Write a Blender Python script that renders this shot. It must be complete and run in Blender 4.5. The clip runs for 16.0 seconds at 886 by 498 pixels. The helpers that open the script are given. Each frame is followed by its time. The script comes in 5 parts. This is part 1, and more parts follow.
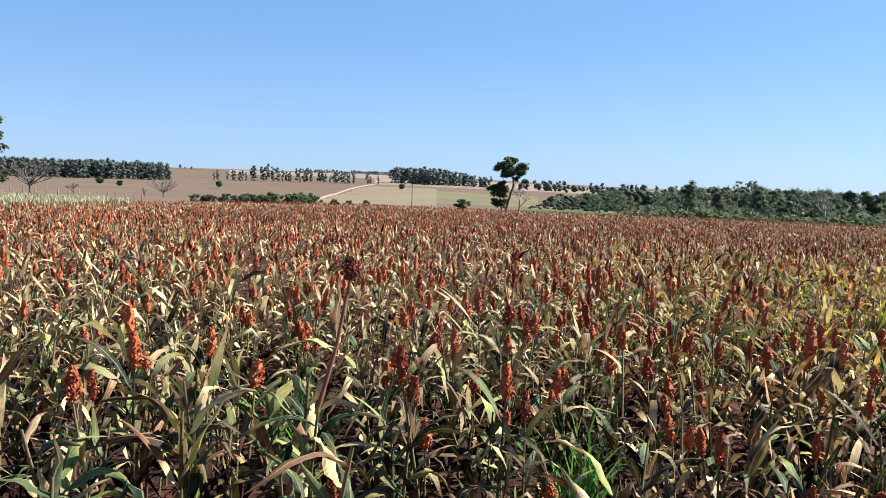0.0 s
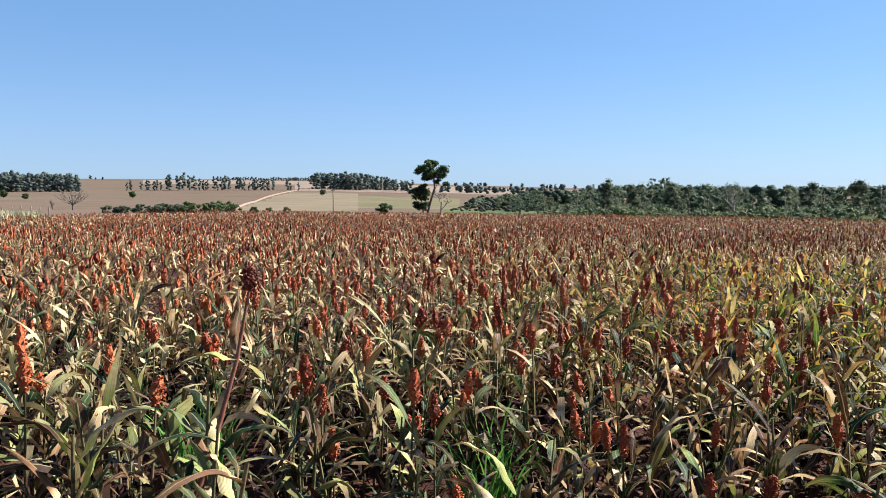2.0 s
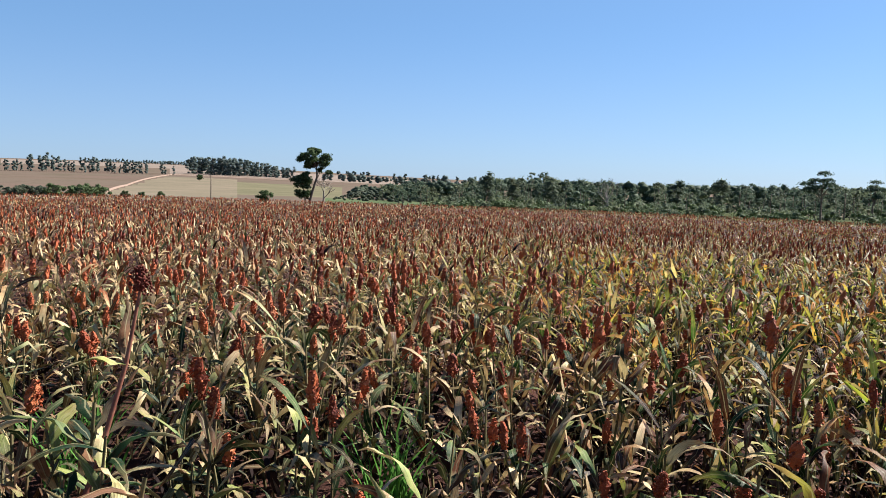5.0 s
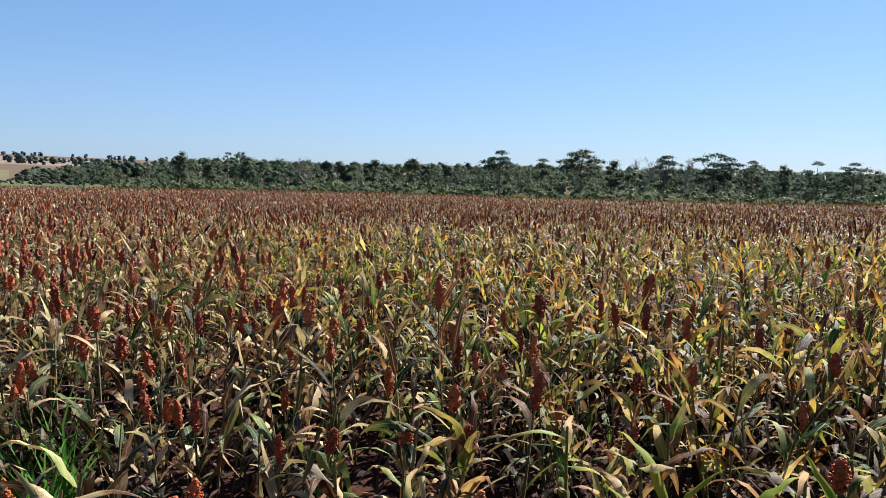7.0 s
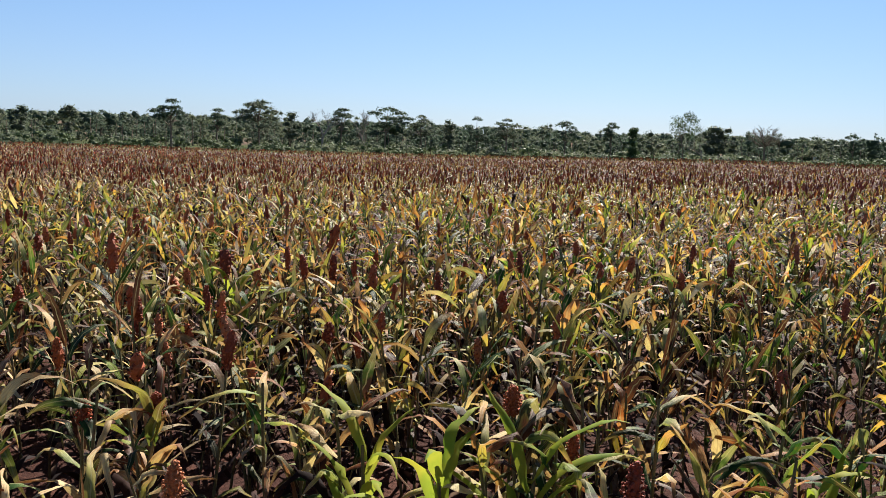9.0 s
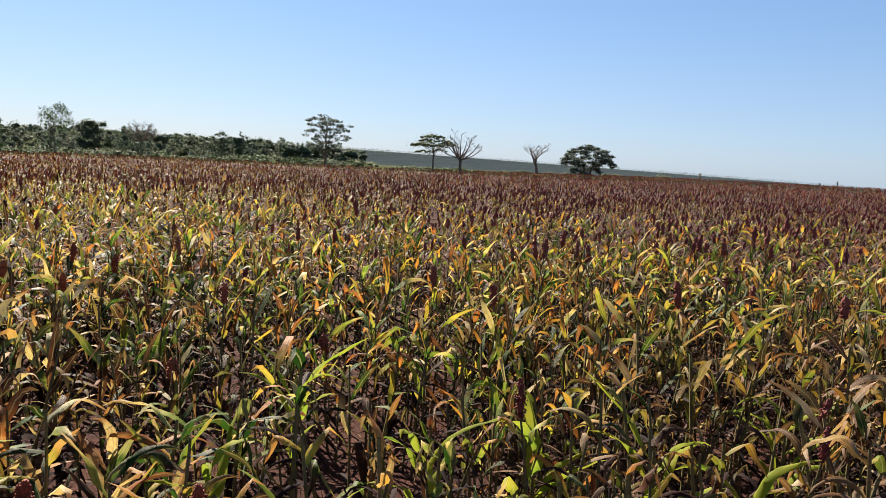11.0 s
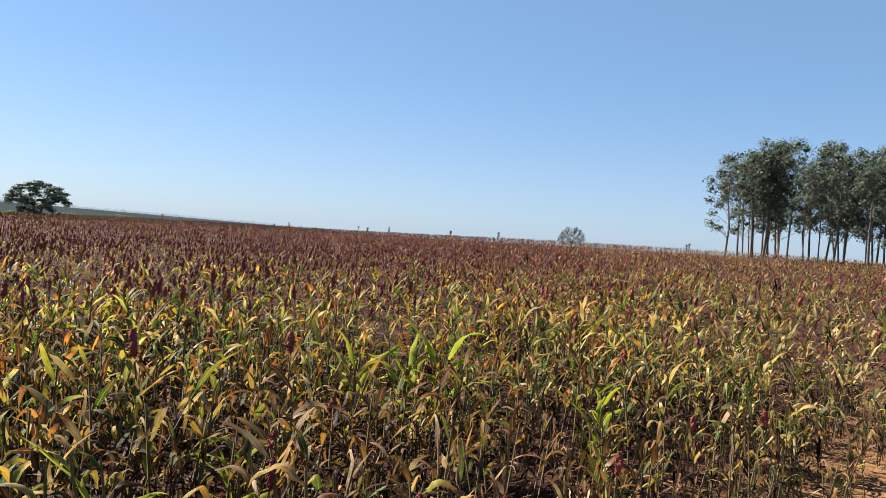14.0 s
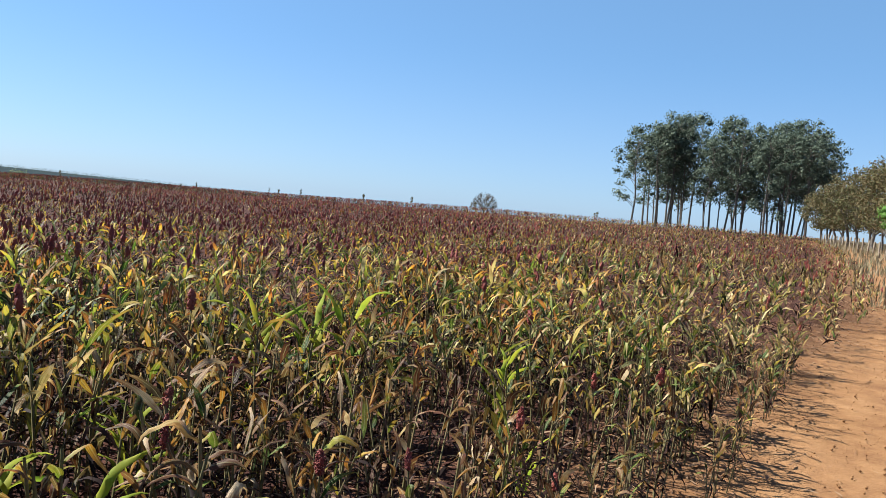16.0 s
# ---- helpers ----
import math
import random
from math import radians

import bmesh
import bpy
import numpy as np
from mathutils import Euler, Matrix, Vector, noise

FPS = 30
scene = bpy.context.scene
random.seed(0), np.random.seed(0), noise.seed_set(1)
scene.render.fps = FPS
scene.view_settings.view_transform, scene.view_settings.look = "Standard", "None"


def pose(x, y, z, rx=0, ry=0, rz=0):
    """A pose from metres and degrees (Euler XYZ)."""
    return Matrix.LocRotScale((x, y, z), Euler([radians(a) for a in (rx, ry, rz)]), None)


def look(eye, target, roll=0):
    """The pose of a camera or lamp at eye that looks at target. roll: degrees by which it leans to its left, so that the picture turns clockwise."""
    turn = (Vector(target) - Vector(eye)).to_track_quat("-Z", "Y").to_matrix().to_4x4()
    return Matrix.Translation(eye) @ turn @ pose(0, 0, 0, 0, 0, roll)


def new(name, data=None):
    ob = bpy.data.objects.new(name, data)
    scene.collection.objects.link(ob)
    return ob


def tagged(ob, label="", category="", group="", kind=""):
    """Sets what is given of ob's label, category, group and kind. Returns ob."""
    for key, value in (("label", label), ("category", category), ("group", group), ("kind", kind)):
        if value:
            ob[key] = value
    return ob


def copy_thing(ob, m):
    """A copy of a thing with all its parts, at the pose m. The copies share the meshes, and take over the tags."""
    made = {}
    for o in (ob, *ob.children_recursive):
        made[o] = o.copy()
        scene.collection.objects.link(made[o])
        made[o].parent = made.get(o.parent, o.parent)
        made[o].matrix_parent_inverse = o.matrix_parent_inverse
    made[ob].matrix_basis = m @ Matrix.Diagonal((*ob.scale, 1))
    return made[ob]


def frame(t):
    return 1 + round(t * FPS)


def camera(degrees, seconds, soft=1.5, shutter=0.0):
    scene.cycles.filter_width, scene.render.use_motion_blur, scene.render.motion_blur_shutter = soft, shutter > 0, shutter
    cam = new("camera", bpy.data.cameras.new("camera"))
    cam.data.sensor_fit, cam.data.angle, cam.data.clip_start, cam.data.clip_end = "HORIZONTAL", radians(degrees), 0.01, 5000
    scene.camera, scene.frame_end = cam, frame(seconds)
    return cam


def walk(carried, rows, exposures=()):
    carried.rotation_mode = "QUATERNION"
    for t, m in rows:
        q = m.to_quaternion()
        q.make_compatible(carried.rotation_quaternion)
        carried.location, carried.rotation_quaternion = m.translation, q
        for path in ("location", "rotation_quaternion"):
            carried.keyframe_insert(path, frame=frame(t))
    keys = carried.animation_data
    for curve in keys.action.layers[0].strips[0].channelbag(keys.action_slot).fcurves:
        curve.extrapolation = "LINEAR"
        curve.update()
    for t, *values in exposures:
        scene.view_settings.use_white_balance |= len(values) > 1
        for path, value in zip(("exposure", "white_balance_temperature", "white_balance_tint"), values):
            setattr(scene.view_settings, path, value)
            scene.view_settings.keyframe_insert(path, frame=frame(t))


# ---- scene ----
# ---- camera ----
cam = camera(57.76, 16.0, soft=0.6)
# seconds, eye x, y, z, heading (degrees clockwise from +y), pitch, lean to the left
PATH = [
    (0, -0.095, 0.007, 1.924, -3.83, -4.41, 1.47),
    (0.5, -0.065, 0.012, 1.929, -1.74, -4.12, 0.81),
    (1, -0.040, 0.016, 1.928, -0.80, -4.08, -0.18),
    (1.5, -0.019, 0.013, 1.931, 0.00, -4.08, -0.15),
    (2, 0.010, 0.028, 1.930, 1.61, -4.09, -0.03),
    (2.5, 0.031, 0.026, 1.927, 3.58, -4.05, 0.21),
    (3, 0.041, 0.031, 1.926, 4.93, -4.02, 0.37),
    (3.2, 0.046, 0.029, 1.921, 5.24, -3.95, 0.53),
    (5.3, -0.096, 0.077, 1.984, 11.95, -4.84, 1.34),
    (5.5, -0.087, 0.048, 1.981, 13.68, -4.83, 1.21),
    (6, -0.036, -0.001, 1.970, 20.74, -4.82, 0.99),
    (6.5, -0.002, -0.040, 1.958, 25.55, -5.00, 0.49),
    (7, 0.044, -0.047, 1.936, 31.17, -5.69, 0.97),
    (7.5, 0.097, -0.048, 1.916, 36.52, -6.77, 0.94),
    (8, 0.073, -0.031, 1.931, 41.68, -7.53, 1.25),
    (8.2, 0.068, -0.026, 1.934, 42.37, -7.88, 1.20),
    (10.3, 0.020, 0.087, 1.928, 84.40, -7.32, 3.27),
    (10.5, 0.019, 0.059, 1.934, 87.81, -7.21, 3.23),
    (11, 0.030, 0.002, 1.930, 96.16, -6.81, 3.57),
    (11.5, 0.104, 0.001, 1.937, 104.43, -6.35, 4.15),
    (12, 0.132, 0.009, 1.941, 111.26, -5.96, 3.90),
    (12.5, 0.018, 0.055, 1.980, 119.60, -5.15, 4.15),
    (13, -0.038, 0.029, 1.995, 126.41, -2.91, 4.63),
    (13.5, -0.055, -0.006, 1.989, 130.69, -1.81, 4.72),
    (14, -0.052, -0.032, 1.981, 132.81, -1.34, 4.39),
    (14.5, -0.044, -0.044, 1.966, 134.19, -1.23, 4.52),
    (15, -0.039, -0.059, 1.963, 135.17, -1.12, 5.15),
    (15.5, -0.030, -0.092, 1.943, 137.00, -1.67, 5.42),
    (16, -0.035, -0.105, 1.932, 139.21, -3.29, 5.57),
]
rows = []
for t, ex, ey, ez, yaw, pitch, lean in PATH:
    yw, pt = radians(yaw), radians(pitch)
    way = Vector((math.sin(yw) * math.cos(pt), math.cos(yw) * math.cos(pt), math.sin(pt)))
    rows.append((t, look((ex, ey, ez), Vector((ex, ey, ez)) + way * 10, lean)))
walk(cam, rows, exposures=[(0.0, 1.64, 6200, 10), (1.5, 1.58, 6215, 10), (3.0, 1.46, 6240, 10), (6.0, 1.42, 6250, 10), (8.0, 1.37, 6400, 10.5), (10.5, 1.43, 6900, 13), (12.0, 1.52, 7150, 14), (13.0, 1.55, 7100, 13.5), (14.0, 1.58, 6900, 11), (15.0, 1.59, 6500, 9), (16.0, 1.59, 6200, 6)])

# ---- light ----
SUN_AZ, SUN_EL = 68.0, 40.0
world = bpy.data.worlds.new("world")
scene.world = world
world.use_nodes = True
wn = world.node_tree
wn.nodes.clear()
sky = wn.nodes.new("ShaderNodeTexSky")
sky.sky_type = "NISHITA"
sky.sun_disc = False
sky.sun_elevation = radians(SUN_EL)
sky.sun_rotation = radians(SUN_AZ)
sky.altitude = 600
sky.air_density, sky.dust_density, sky.ozone_density = 0.85, 0.5, 3.0
wbg = wn.nodes.new("ShaderNodeBackground")
wbg.inputs["Strength"].default_value = 0.043
wout = wn.nodes.new("ShaderNodeOutputWorld")
tint = wn.nodes.new("ShaderNodeMix")
tint.data_type, tint.blend_type = "RGBA", "MULTIPLY"
tint.inputs[0].default_value = 1.0
tint.inputs[7].default_value = (0.79, 0.96, 1.17, 1.0)
wn.links.new(sky.outputs[0], tint.inputs[6])
# veil of light haze over the sky
veil = wn.nodes.new("ShaderNodeMix")
veil.data_type = "RGBA"
veil.inputs[7].default_value = (2.55, 4.65, 7.2, 1.0)
# the haze thins out towards the zenith
way_up = wn.nodes.new("ShaderNodeTexCoord")
split = wn.nodes.new("ShaderNodeSeparateXYZ")
thin = wn.nodes.new("ShaderNodeMapRange")
thin.interpolation_type = "SMOOTHSTEP"
thin.inputs[1].default_value, thin.inputs[2].default_value = 0.28, 0.65
thin.inputs[3].default_value, thin.inputs[4].default_value = 0.42, 0.0
wn.links.new(way_up.outputs["Generated"], split.inputs[0])
wn.links.new(split.outputs[2], thin.inputs[0])
wn.links.new(thin.outputs[0], veil.inputs[0])
wn.links.new(tint.outputs[2], veil.inputs[6])
# greyer, faintly lilac dust haze low over the horizon
low = wn.nodes.new("ShaderNodeMapRange")
low.interpolation_type = "SMOOTHSTEP"
low.inputs[1].default_value, low.inputs[2].default_value = 0.0, 0.20
low.inputs[3].default_value, low.inputs[4].default_value = 0.24, 0.0
dust = wn.nodes.new("ShaderNodeMix")
dust.data_type = "RGBA"
dust.inputs[7].default_value = (5.0, 5.3, 6.9, 1.0)
wn.links.new(split.outputs[2], low.inputs[0])
wn.links.new(low.outputs[0], dust.inputs[0])
wn.links.new(veil.outputs[2], dust.inputs[6])
wn.links.new(dust.outputs[2], wbg.inputs["Color"])
wn.links.new(wbg.outputs[0], wout.inputs["Surface"])
sun = new("sun", bpy.data.lights.new("sun", "SUN"))
sun.data.energy = 5.0
sun.data.angle = radians(0.5)
sun.data.color = (1.0, 0.95, 0.87)
sd = Vector((math.sin(radians(SUN_AZ)) * math.cos(radians(SUN_EL)), math.cos(radians(SUN_AZ)) * math.cos(radians(SUN_EL)), math.sin(radians(SUN_EL))))
sun.matrix_basis = look(sd * 50, (0, 0, 0))

# ---- materials ----
rng = np.random.default_rng(7)


class Nodes:
    """A small writer of node trees."""

    def __init__(self, name):
        self.mat = bpy.data.materials.new(name)
        self.mat.use_nodes = True
        self.tree = self.mat.node_tree
        self.tree.nodes.clear()
        self.out = self.add("ShaderNodeOutputMaterial")

    def add(self, kind):
        return self.tree.nodes.new(kind)

    def link(self, a, b):
        self.tree.links.new(a, b)

    def put(self, socket, v):
        if isinstance(v, bpy.types.NodeSocket):
            self.link(v, socket)
        else:
            socket.default_value = v

    def math(self, op, a, b=0.0, clamp=False):
        n = self.add("ShaderNodeMath")
        n.operation, n.use_clamp = op, clamp
        self.put(n.inputs[0], a)
        self.put(n.inputs[1], b)
        return n.outputs[0]

    def fma(self, a, b, c):
        n = self.add("ShaderNodeMath")
        n.operation = "MULTIPLY_ADD"
        self.put(n.inputs[0], a)
        n.inputs[1].default_value, n.inputs[2].default_value = b, c
        return n.outputs[0]

    def mix(self, f, a, b, blend="MIX"):
        n = self.add("ShaderNodeMix")
        n.data_type, n.blend_type = "RGBA", blend
        self.put(n.inputs[0], f)
        self.put(n.inputs[6], a if isinstance(a, bpy.types.NodeSocket) else (*a, 1))
        self.put(n.inputs[7], b if isinstance(b, bpy.types.NodeSocket) else (*b, 1))
        return n.outputs[2]

    def ramp(self, f, stops, step=False):
        n = self.add("ShaderNodeValToRGB")
        cr = n.color_ramp
        cr.interpolation = "CONSTANT" if step else "LINEAR"
        while len(cr.elements) < len(stops):
            cr.elements.new(0.5)
        for e, (p, c) in zip(cr.elements, stops):
            e.position, e.color = p, (*c, 1)
        self.put(n.inputs[0], f)
        return n.outputs[0]

    def noise(self, scale, detail=4.0, vec=None, rough=0.55):
        n = self.add("ShaderNodeTexNoise")
        n.inputs["Scale"].default_value = scale
        n.inputs["Detail"].default_value = detail
        n.inputs["Roughness"].default_value = rough
        if vec is not None:
            self.link(vec, n.inputs["Vector"])
        return n.outputs["Fac"]

    def place(self):
        return self.add("ShaderNodeNewGeometry").outputs["Position"]

    def bump(self, h, strength, dist):
        n = self.add("ShaderNodeBump")
        n.inputs["Strength"].default_value = strength
        n.inputs["Distance"].default_value = dist
        self.link(h, n.inputs["Height"])
        return n.outputs[0]

    def surface(self, color, rough=0.8, normal=None, spec=0.3, through_light=0.0, through_color=None):
        b = self.add("ShaderNodeBsdfPrincipled")
        self.put(b.inputs["Base Color"], color if isinstance(color, bpy.types.NodeSocket) else (*color, 1))
        self.put(b.inputs["Roughness"], rough)
        self.put(b.inputs["Specular IOR Level"], spec)
        if normal is not None:
            self.link(normal, b.inputs["Normal"])
        if through_light:
            tr = self.add("ShaderNodeBsdfTranslucent")
            self.put(tr.inputs["Color"], through_color if through_color is not None else color)
            mx = self.add("ShaderNodeMixShader")
            self.put(mx.inputs[0], through_light)
            self.link(b.outputs[0], mx.inputs[1])
            self.link(tr.outputs[0], mx.inputs[2])
            self.link(mx.outputs[0], self.out.inputs[0])
        else:
            self.link(b.outputs[0], self.out.inputs[0])
        return self.mat


def leaf_material(name, single):
    """Sorghum leaf: live, yellowing and dead leaves, picked leaf by leaf; dry tips and edges."""
    n = Nodes(name)
    pos = n.place()
    if single:
        pick = n.add("ShaderNodeObjectInfo").outputs["Random"]
    else:
        pick = n.add("ShaderNodeNewGeometry").outputs["Random Per Island"]
    uv = n.add("ShaderNodeUVMap")
    sep = n.add("ShaderNodeSeparateXYZ")
    n.link(uv.outputs[0], sep.inputs[0])
    across, along = sep.outputs[0], sep.outputs[1]
    # live at the sheath, dry towards the tip, blotched
    pick = n.math("ADD", pick, n.math("ADD", n.fma(along, 0.16, -0.08), n.fma(n.noise(9.0, 2.0, pos), 0.24, -0.12)), True)
    # the eastern side of the field ripens in yellow, the northern in straw
    pxyz = n.add("ShaderNodeSeparateXYZ")
    n.link(pos, pxyz.inputs[0])
    side = n.math("ARCTAN2", pxyz.outputs[0], pxyz.outputs[1])
    yellow = n.add("ShaderNodeMapRange")
    yellow.interpolation_type = "SMOOTHSTEP"
    n.put(yellow.inputs[0], side)
    yellow.inputs[1].default_value, yellow.inputs[2].default_value = 0.05, 1.2
    patch = n.noise(0.16, 2.0, pos)
    yel = n.math("MULTIPLY", yellow.outputs[0], n.math("MULTIPLY", patch, 1.9), True)
    # a yellower belt across the field, greyer leaves by the track
    dist = n.add("ShaderNodeVectorMath")
    dist.operation = "LENGTH"
    n.link(pos, dist.inputs[0])
    belt = n.ramp(n.math("DIVIDE", dist.outputs["Value"], 40.0), [(0.125, (0, 0, 0)), (0.19, (1, 1, 1)), (0.40, (1, 1, 1)), (0.68, (0.22, 0.22, 0.22))])
    reach = n.math("MULTIPLY", n.math("GREATER_THAN", side, 0.0), n.math("MULTIPLY", n.math("MULTIPLY", side, 2.8, True), belt))
    yel = n.math("MAXIMUM", yel, n.math("MULTIPLY", reach, 0.85))
    grey = n.add("ShaderNodeMapRange")
    grey.interpolation_type = "SMOOTHSTEP"
    n.put(grey.inputs[0], side)
    grey.inputs[1].default_value, grey.inputs[2].default_value = 2.45, 2.85
    grey.inputs[3].default_value, grey.inputs[4].default_value = 1.0, 0.6
    yel = n.math("MULTIPLY", yel, grey.outputs[0])
    close = n.ramp(n.math("DIVIDE", dist.outputs["Value"], 20.0), [(0.24, (1, 1, 1)), (0.36, (0, 0, 0))])
    east = n.add("ShaderNodeMapRange")
    east.interpolation_type = "SMOOTHSTEP"
    n.put(east.inputs[0], side)
    east.inputs[1].default_value, east.inputs[2].default_value = 1.75, 2.2
    yel = n.math("MULTIPLY", yel, n.math("SUBTRACT", 1.0, n.math("MULTIPLY", n.math("MULTIPLY", close, east.outputs[0]), 0.35)))
    straw = n.ramp(pick, [(0.0, (0.008, 0.022, 0.007)), (0.11, (0.022, 0.055, 0.018)), (0.19, (0.15, 0.20, 0.075)), (0.28, (0.36, 0.36, 0.17)), (0.38, (0.66, 0.54, 0.31)), (0.49, (0.56, 0.40, 0.20)), (0.55, (0.22, 0.070, 0.028)), (0.61, (0.045, 0.016, 0.010)), (0.69, (0.060, 0.022, 0.012)), (0.74, (0.62, 0.49, 0.28)), (0.89, (0.52, 0.34, 0.16)), (0.96, (0.060, 0.025, 0.014))])
    ripe = n.ramp(pick, [(0.0, (0.011, 0.036, 0.007)), (0.16, (0.038, 0.10, 0.013)), (0.25, (0.25, 0.30, 0.040)), (0.34, (0.47, 0.35, 0.048)), (0.43, (0.44, 0.19, 0.035)), (0.50, (0.28, 0.095, 0.027)), (0.55, (0.160, 0.052, 0.020)), (0.58, (0.044, 0.018, 0.013)), (0.68, (0.036, 0.018, 0.013)), (0.73, (0.035, 0.085, 0.014)), (0.80, (0.12, 0.20, 0.026)), (0.86, (0.50, 0.43, 0.19)), (0.93, (0.48, 0.39, 0.20)), (1.0, (0.180, 0.065, 0.026))])
    # still green along the western end
    west = n.add("ShaderNodeMapRange")
    west.interpolation_type = "SMOOTHSTEP"
    n.put(west.inputs[0], side)
    west.inputs[1].default_value, west.inputs[2].default_value = -0.30, 0.40
    west.inputs[3].default_value, west.inputs[4].default_value = 0.66, 1.06
    young = n.ramp(n.math("MULTIPLY", pick, west.outputs[0]), [(0.0, (0.007, 0.019, 0.007)), (0.22, (0.016, 0.042, 0.016)), (0.30, (0.075, 0.15, 0.035)), (0.37, (0.26, 0.30, 0.085)), (0.43, (0.52, 0.43, 0.22)), (0.49, (0.60, 0.46, 0.26)), (0.53, (0.14, 0.05, 0.024)), (0.58, (0.030, 0.013, 0.008)), (0.72, (0.020, 0.013, 0.009)), (0.77, (0.030, 0.060, 0.016)), (0.82, (0.64, 0.51, 0.32)), (0.94, (0.60, 0.42, 0.23)), (1.0, (0.30, 0.13, 0.05))])
    # greener plants along the near edge of the field
    edge = n.ramp(n.math("DIVIDE", dist.outputs["Value"], 20.0), [(0.22, (0.9, 0.9, 0.9)), (0.38, (0, 0, 0))])
    tan = n.ramp(pick, [(0.0, (0.020, 0.045, 0.016)), (0.11, (0.13, 0.16, 0.060)), (0.22, (0.48, 0.39, 0.20)), (0.38, (0.56, 0.40, 0.21)), (0.50, (0.34, 0.16, 0.070)), (0.59, (0.16, 0.050, 0.023)), (0.66, (0.045, 0.016, 0.010)), (0.74, (0.48, 0.31, 0.155)), (0.88, (0.60, 0.46, 0.27)), (1.0, (0.12, 0.045, 0.022))])
    inner = n.ramp(n.math("DIVIDE", dist.outputs["Value"], 40.0), [(0.20, (0, 0, 0)), (0.40, (1, 1, 1))])
    north = n.add("ShaderNodeMapRange")
    n.put(north.inputs[0], side)
    north.inputs[1].default_value, north.inputs[2].default_value = 0.9, 1.8
    north.inputs[3].default_value, north.inputs[4].default_value = 1.0, 0.0
    straw = n.mix(n.math("MULTIPLY", inner, north.outputs[0]), straw, tan)
    # grey-green plants by the track
    south = n.add("ShaderNodeMapRange")
    south.interpolation_type = "SMOOTHSTEP"
    n.put(south.inputs[0], side)
    south.inputs[1].default_value, south.inputs[2].default_value = 2.35, 2.70
    straw = n.mix(n.math("MAXIMUM", edge, n.math("MULTIPLY", south.outputs[0], 0.85)), straw, young)
    base = n.mix(yel, straw, ripe)
    # withered brown plants by the track and over the far, ripest part
    wither = n.ramp(pick, [(0.0, (0.035, 0.070, 0.015)), (0.09, (0.150, 0.190, 0.028)), (0.17, (0.360, 0.230, 0.040)), (0.24, (0.340, 0.125, 0.030)), (0.33, (0.170, 0.060, 0.026)), (0.40, (0.074, 0.030, 0.020)), (0.55, (0.035, 0.016, 0.014)), (0.80, (0.055, 0.024, 0.019)), (0.85, (0.200, 0.095, 0.052)), (0.90, (0.440, 0.360, 0.260)), (0.94, (0.420, 0.320, 0.215)), (1.0, (0.150, 0.060, 0.030))])
    ripest = n.ramp(n.math("DIVIDE", dist.outputs["Value"], 40.0), [(0.48, (0, 0, 0)), (0.90, (1, 1, 1))])
    ripest = n.math("MULTIPLY", ripest, n.math("MULTIPLY", n.math("SUBTRACT", side, 0.45), 1.6, True))
    strawy = n.add("ShaderNodeMapRange")
    strawy.interpolation_type = "SMOOTHSTEP"
    n.put(strawy.inputs[0], side)
    strawy.inputs[1].default_value, strawy.inputs[2].default_value = 2.35, 2.65
    strawy.inputs[3].default_value, strawy.inputs[4].default_value = 1.0, 0.5
    ripest = n.math("MULTIPLY", ripest, strawy.outputs[0])
    base = n.mix(n.math("MULTIPLY", n.math("MULTIPLY", east.outputs[0], strawy.outputs[0]), n.fma(belt, -0.30, 0.40)), base, wither)
    base = n.mix(n.math("MAXIMUM", n.math("MULTIPLY", n.math("MULTIPLY", close, east.outputs[0]), 0.72), n.math("MULTIPLY", ripest, 0.75)), base, wither)
    # whole plants browned here and there, the colour standing in for shaded pockets
    shade_patch = n.ramp(n.noise(2.4, 1.0, pos), [(0.52, (0, 0, 0)), (0.64, (0.65, 0.65, 0.65))])
    base = n.mix(n.math("MULTIPLY", shade_patch, n.math("LESS_THAN", dist.outputs["Value"], 60.0)), base, n.mix(pick, (0.018, 0.011, 0.008), (0.12, 0.050, 0.026)))
    # brown tips, blotches, pale midrib
    blot = n.noise(22.0, 3.0, pos)
    tipf = n.math("ADD", n.math("SUBTRACT", n.math("MULTIPLY", along, 1.3), 0.95), n.math("MULTIPLY", blot, 0.5), True)
    base = n.mix(tipf, base, (0.20, 0.11, 0.055))
    spots = n.ramp(blot, [(0.55, (0, 0, 0)), (0.72, (1, 1, 1))])
    base = n.mix(n.math("MULTIPLY", spots, 0.40), base, (0.16, 0.075, 0.038))
    grain = n.add("ShaderNodeVectorMath")
    grain.operation = "MULTIPLY_ADD"
    n.link(uv.outputs[0], grain.inputs[0])
    grain.inputs[1].default_value = (7.0, 1.6, 1.0)
    n.link(pos, grain.inputs[2])
    streak = n.ramp(n.noise(1.6, 3.0, grain.outputs[0], 0.65), [(0.36, (0.62, 0.58, 0.55)), (0.50, (1.0, 1.0, 1.0)), (0.66, (1.22, 1.18, 1.1))])
    base = n.mix(0.85, base, streak, "MULTIPLY")
    rib = n.math("ABSOLUTE", n.math("SUBTRACT", across, 0.5))
    ribf = n.math("LESS_THAN", rib, 0.06)
    base = n.mix(n.math("MULTIPLY", ribf, 0.40), base, (0.34, 0.31, 0.17))
    veins = n.add("ShaderNodeTexWave")
    veins.wave_type, veins.bands_direction = "BANDS", "X"
    veins.inputs["Scale"].default_value = 6.0
    n.link(uv.outputs[0], veins.inputs["Vector"])
    nb = n.bump(n.math("ADD", veins.outputs["Fac"], blot), 0.25, 0.003)
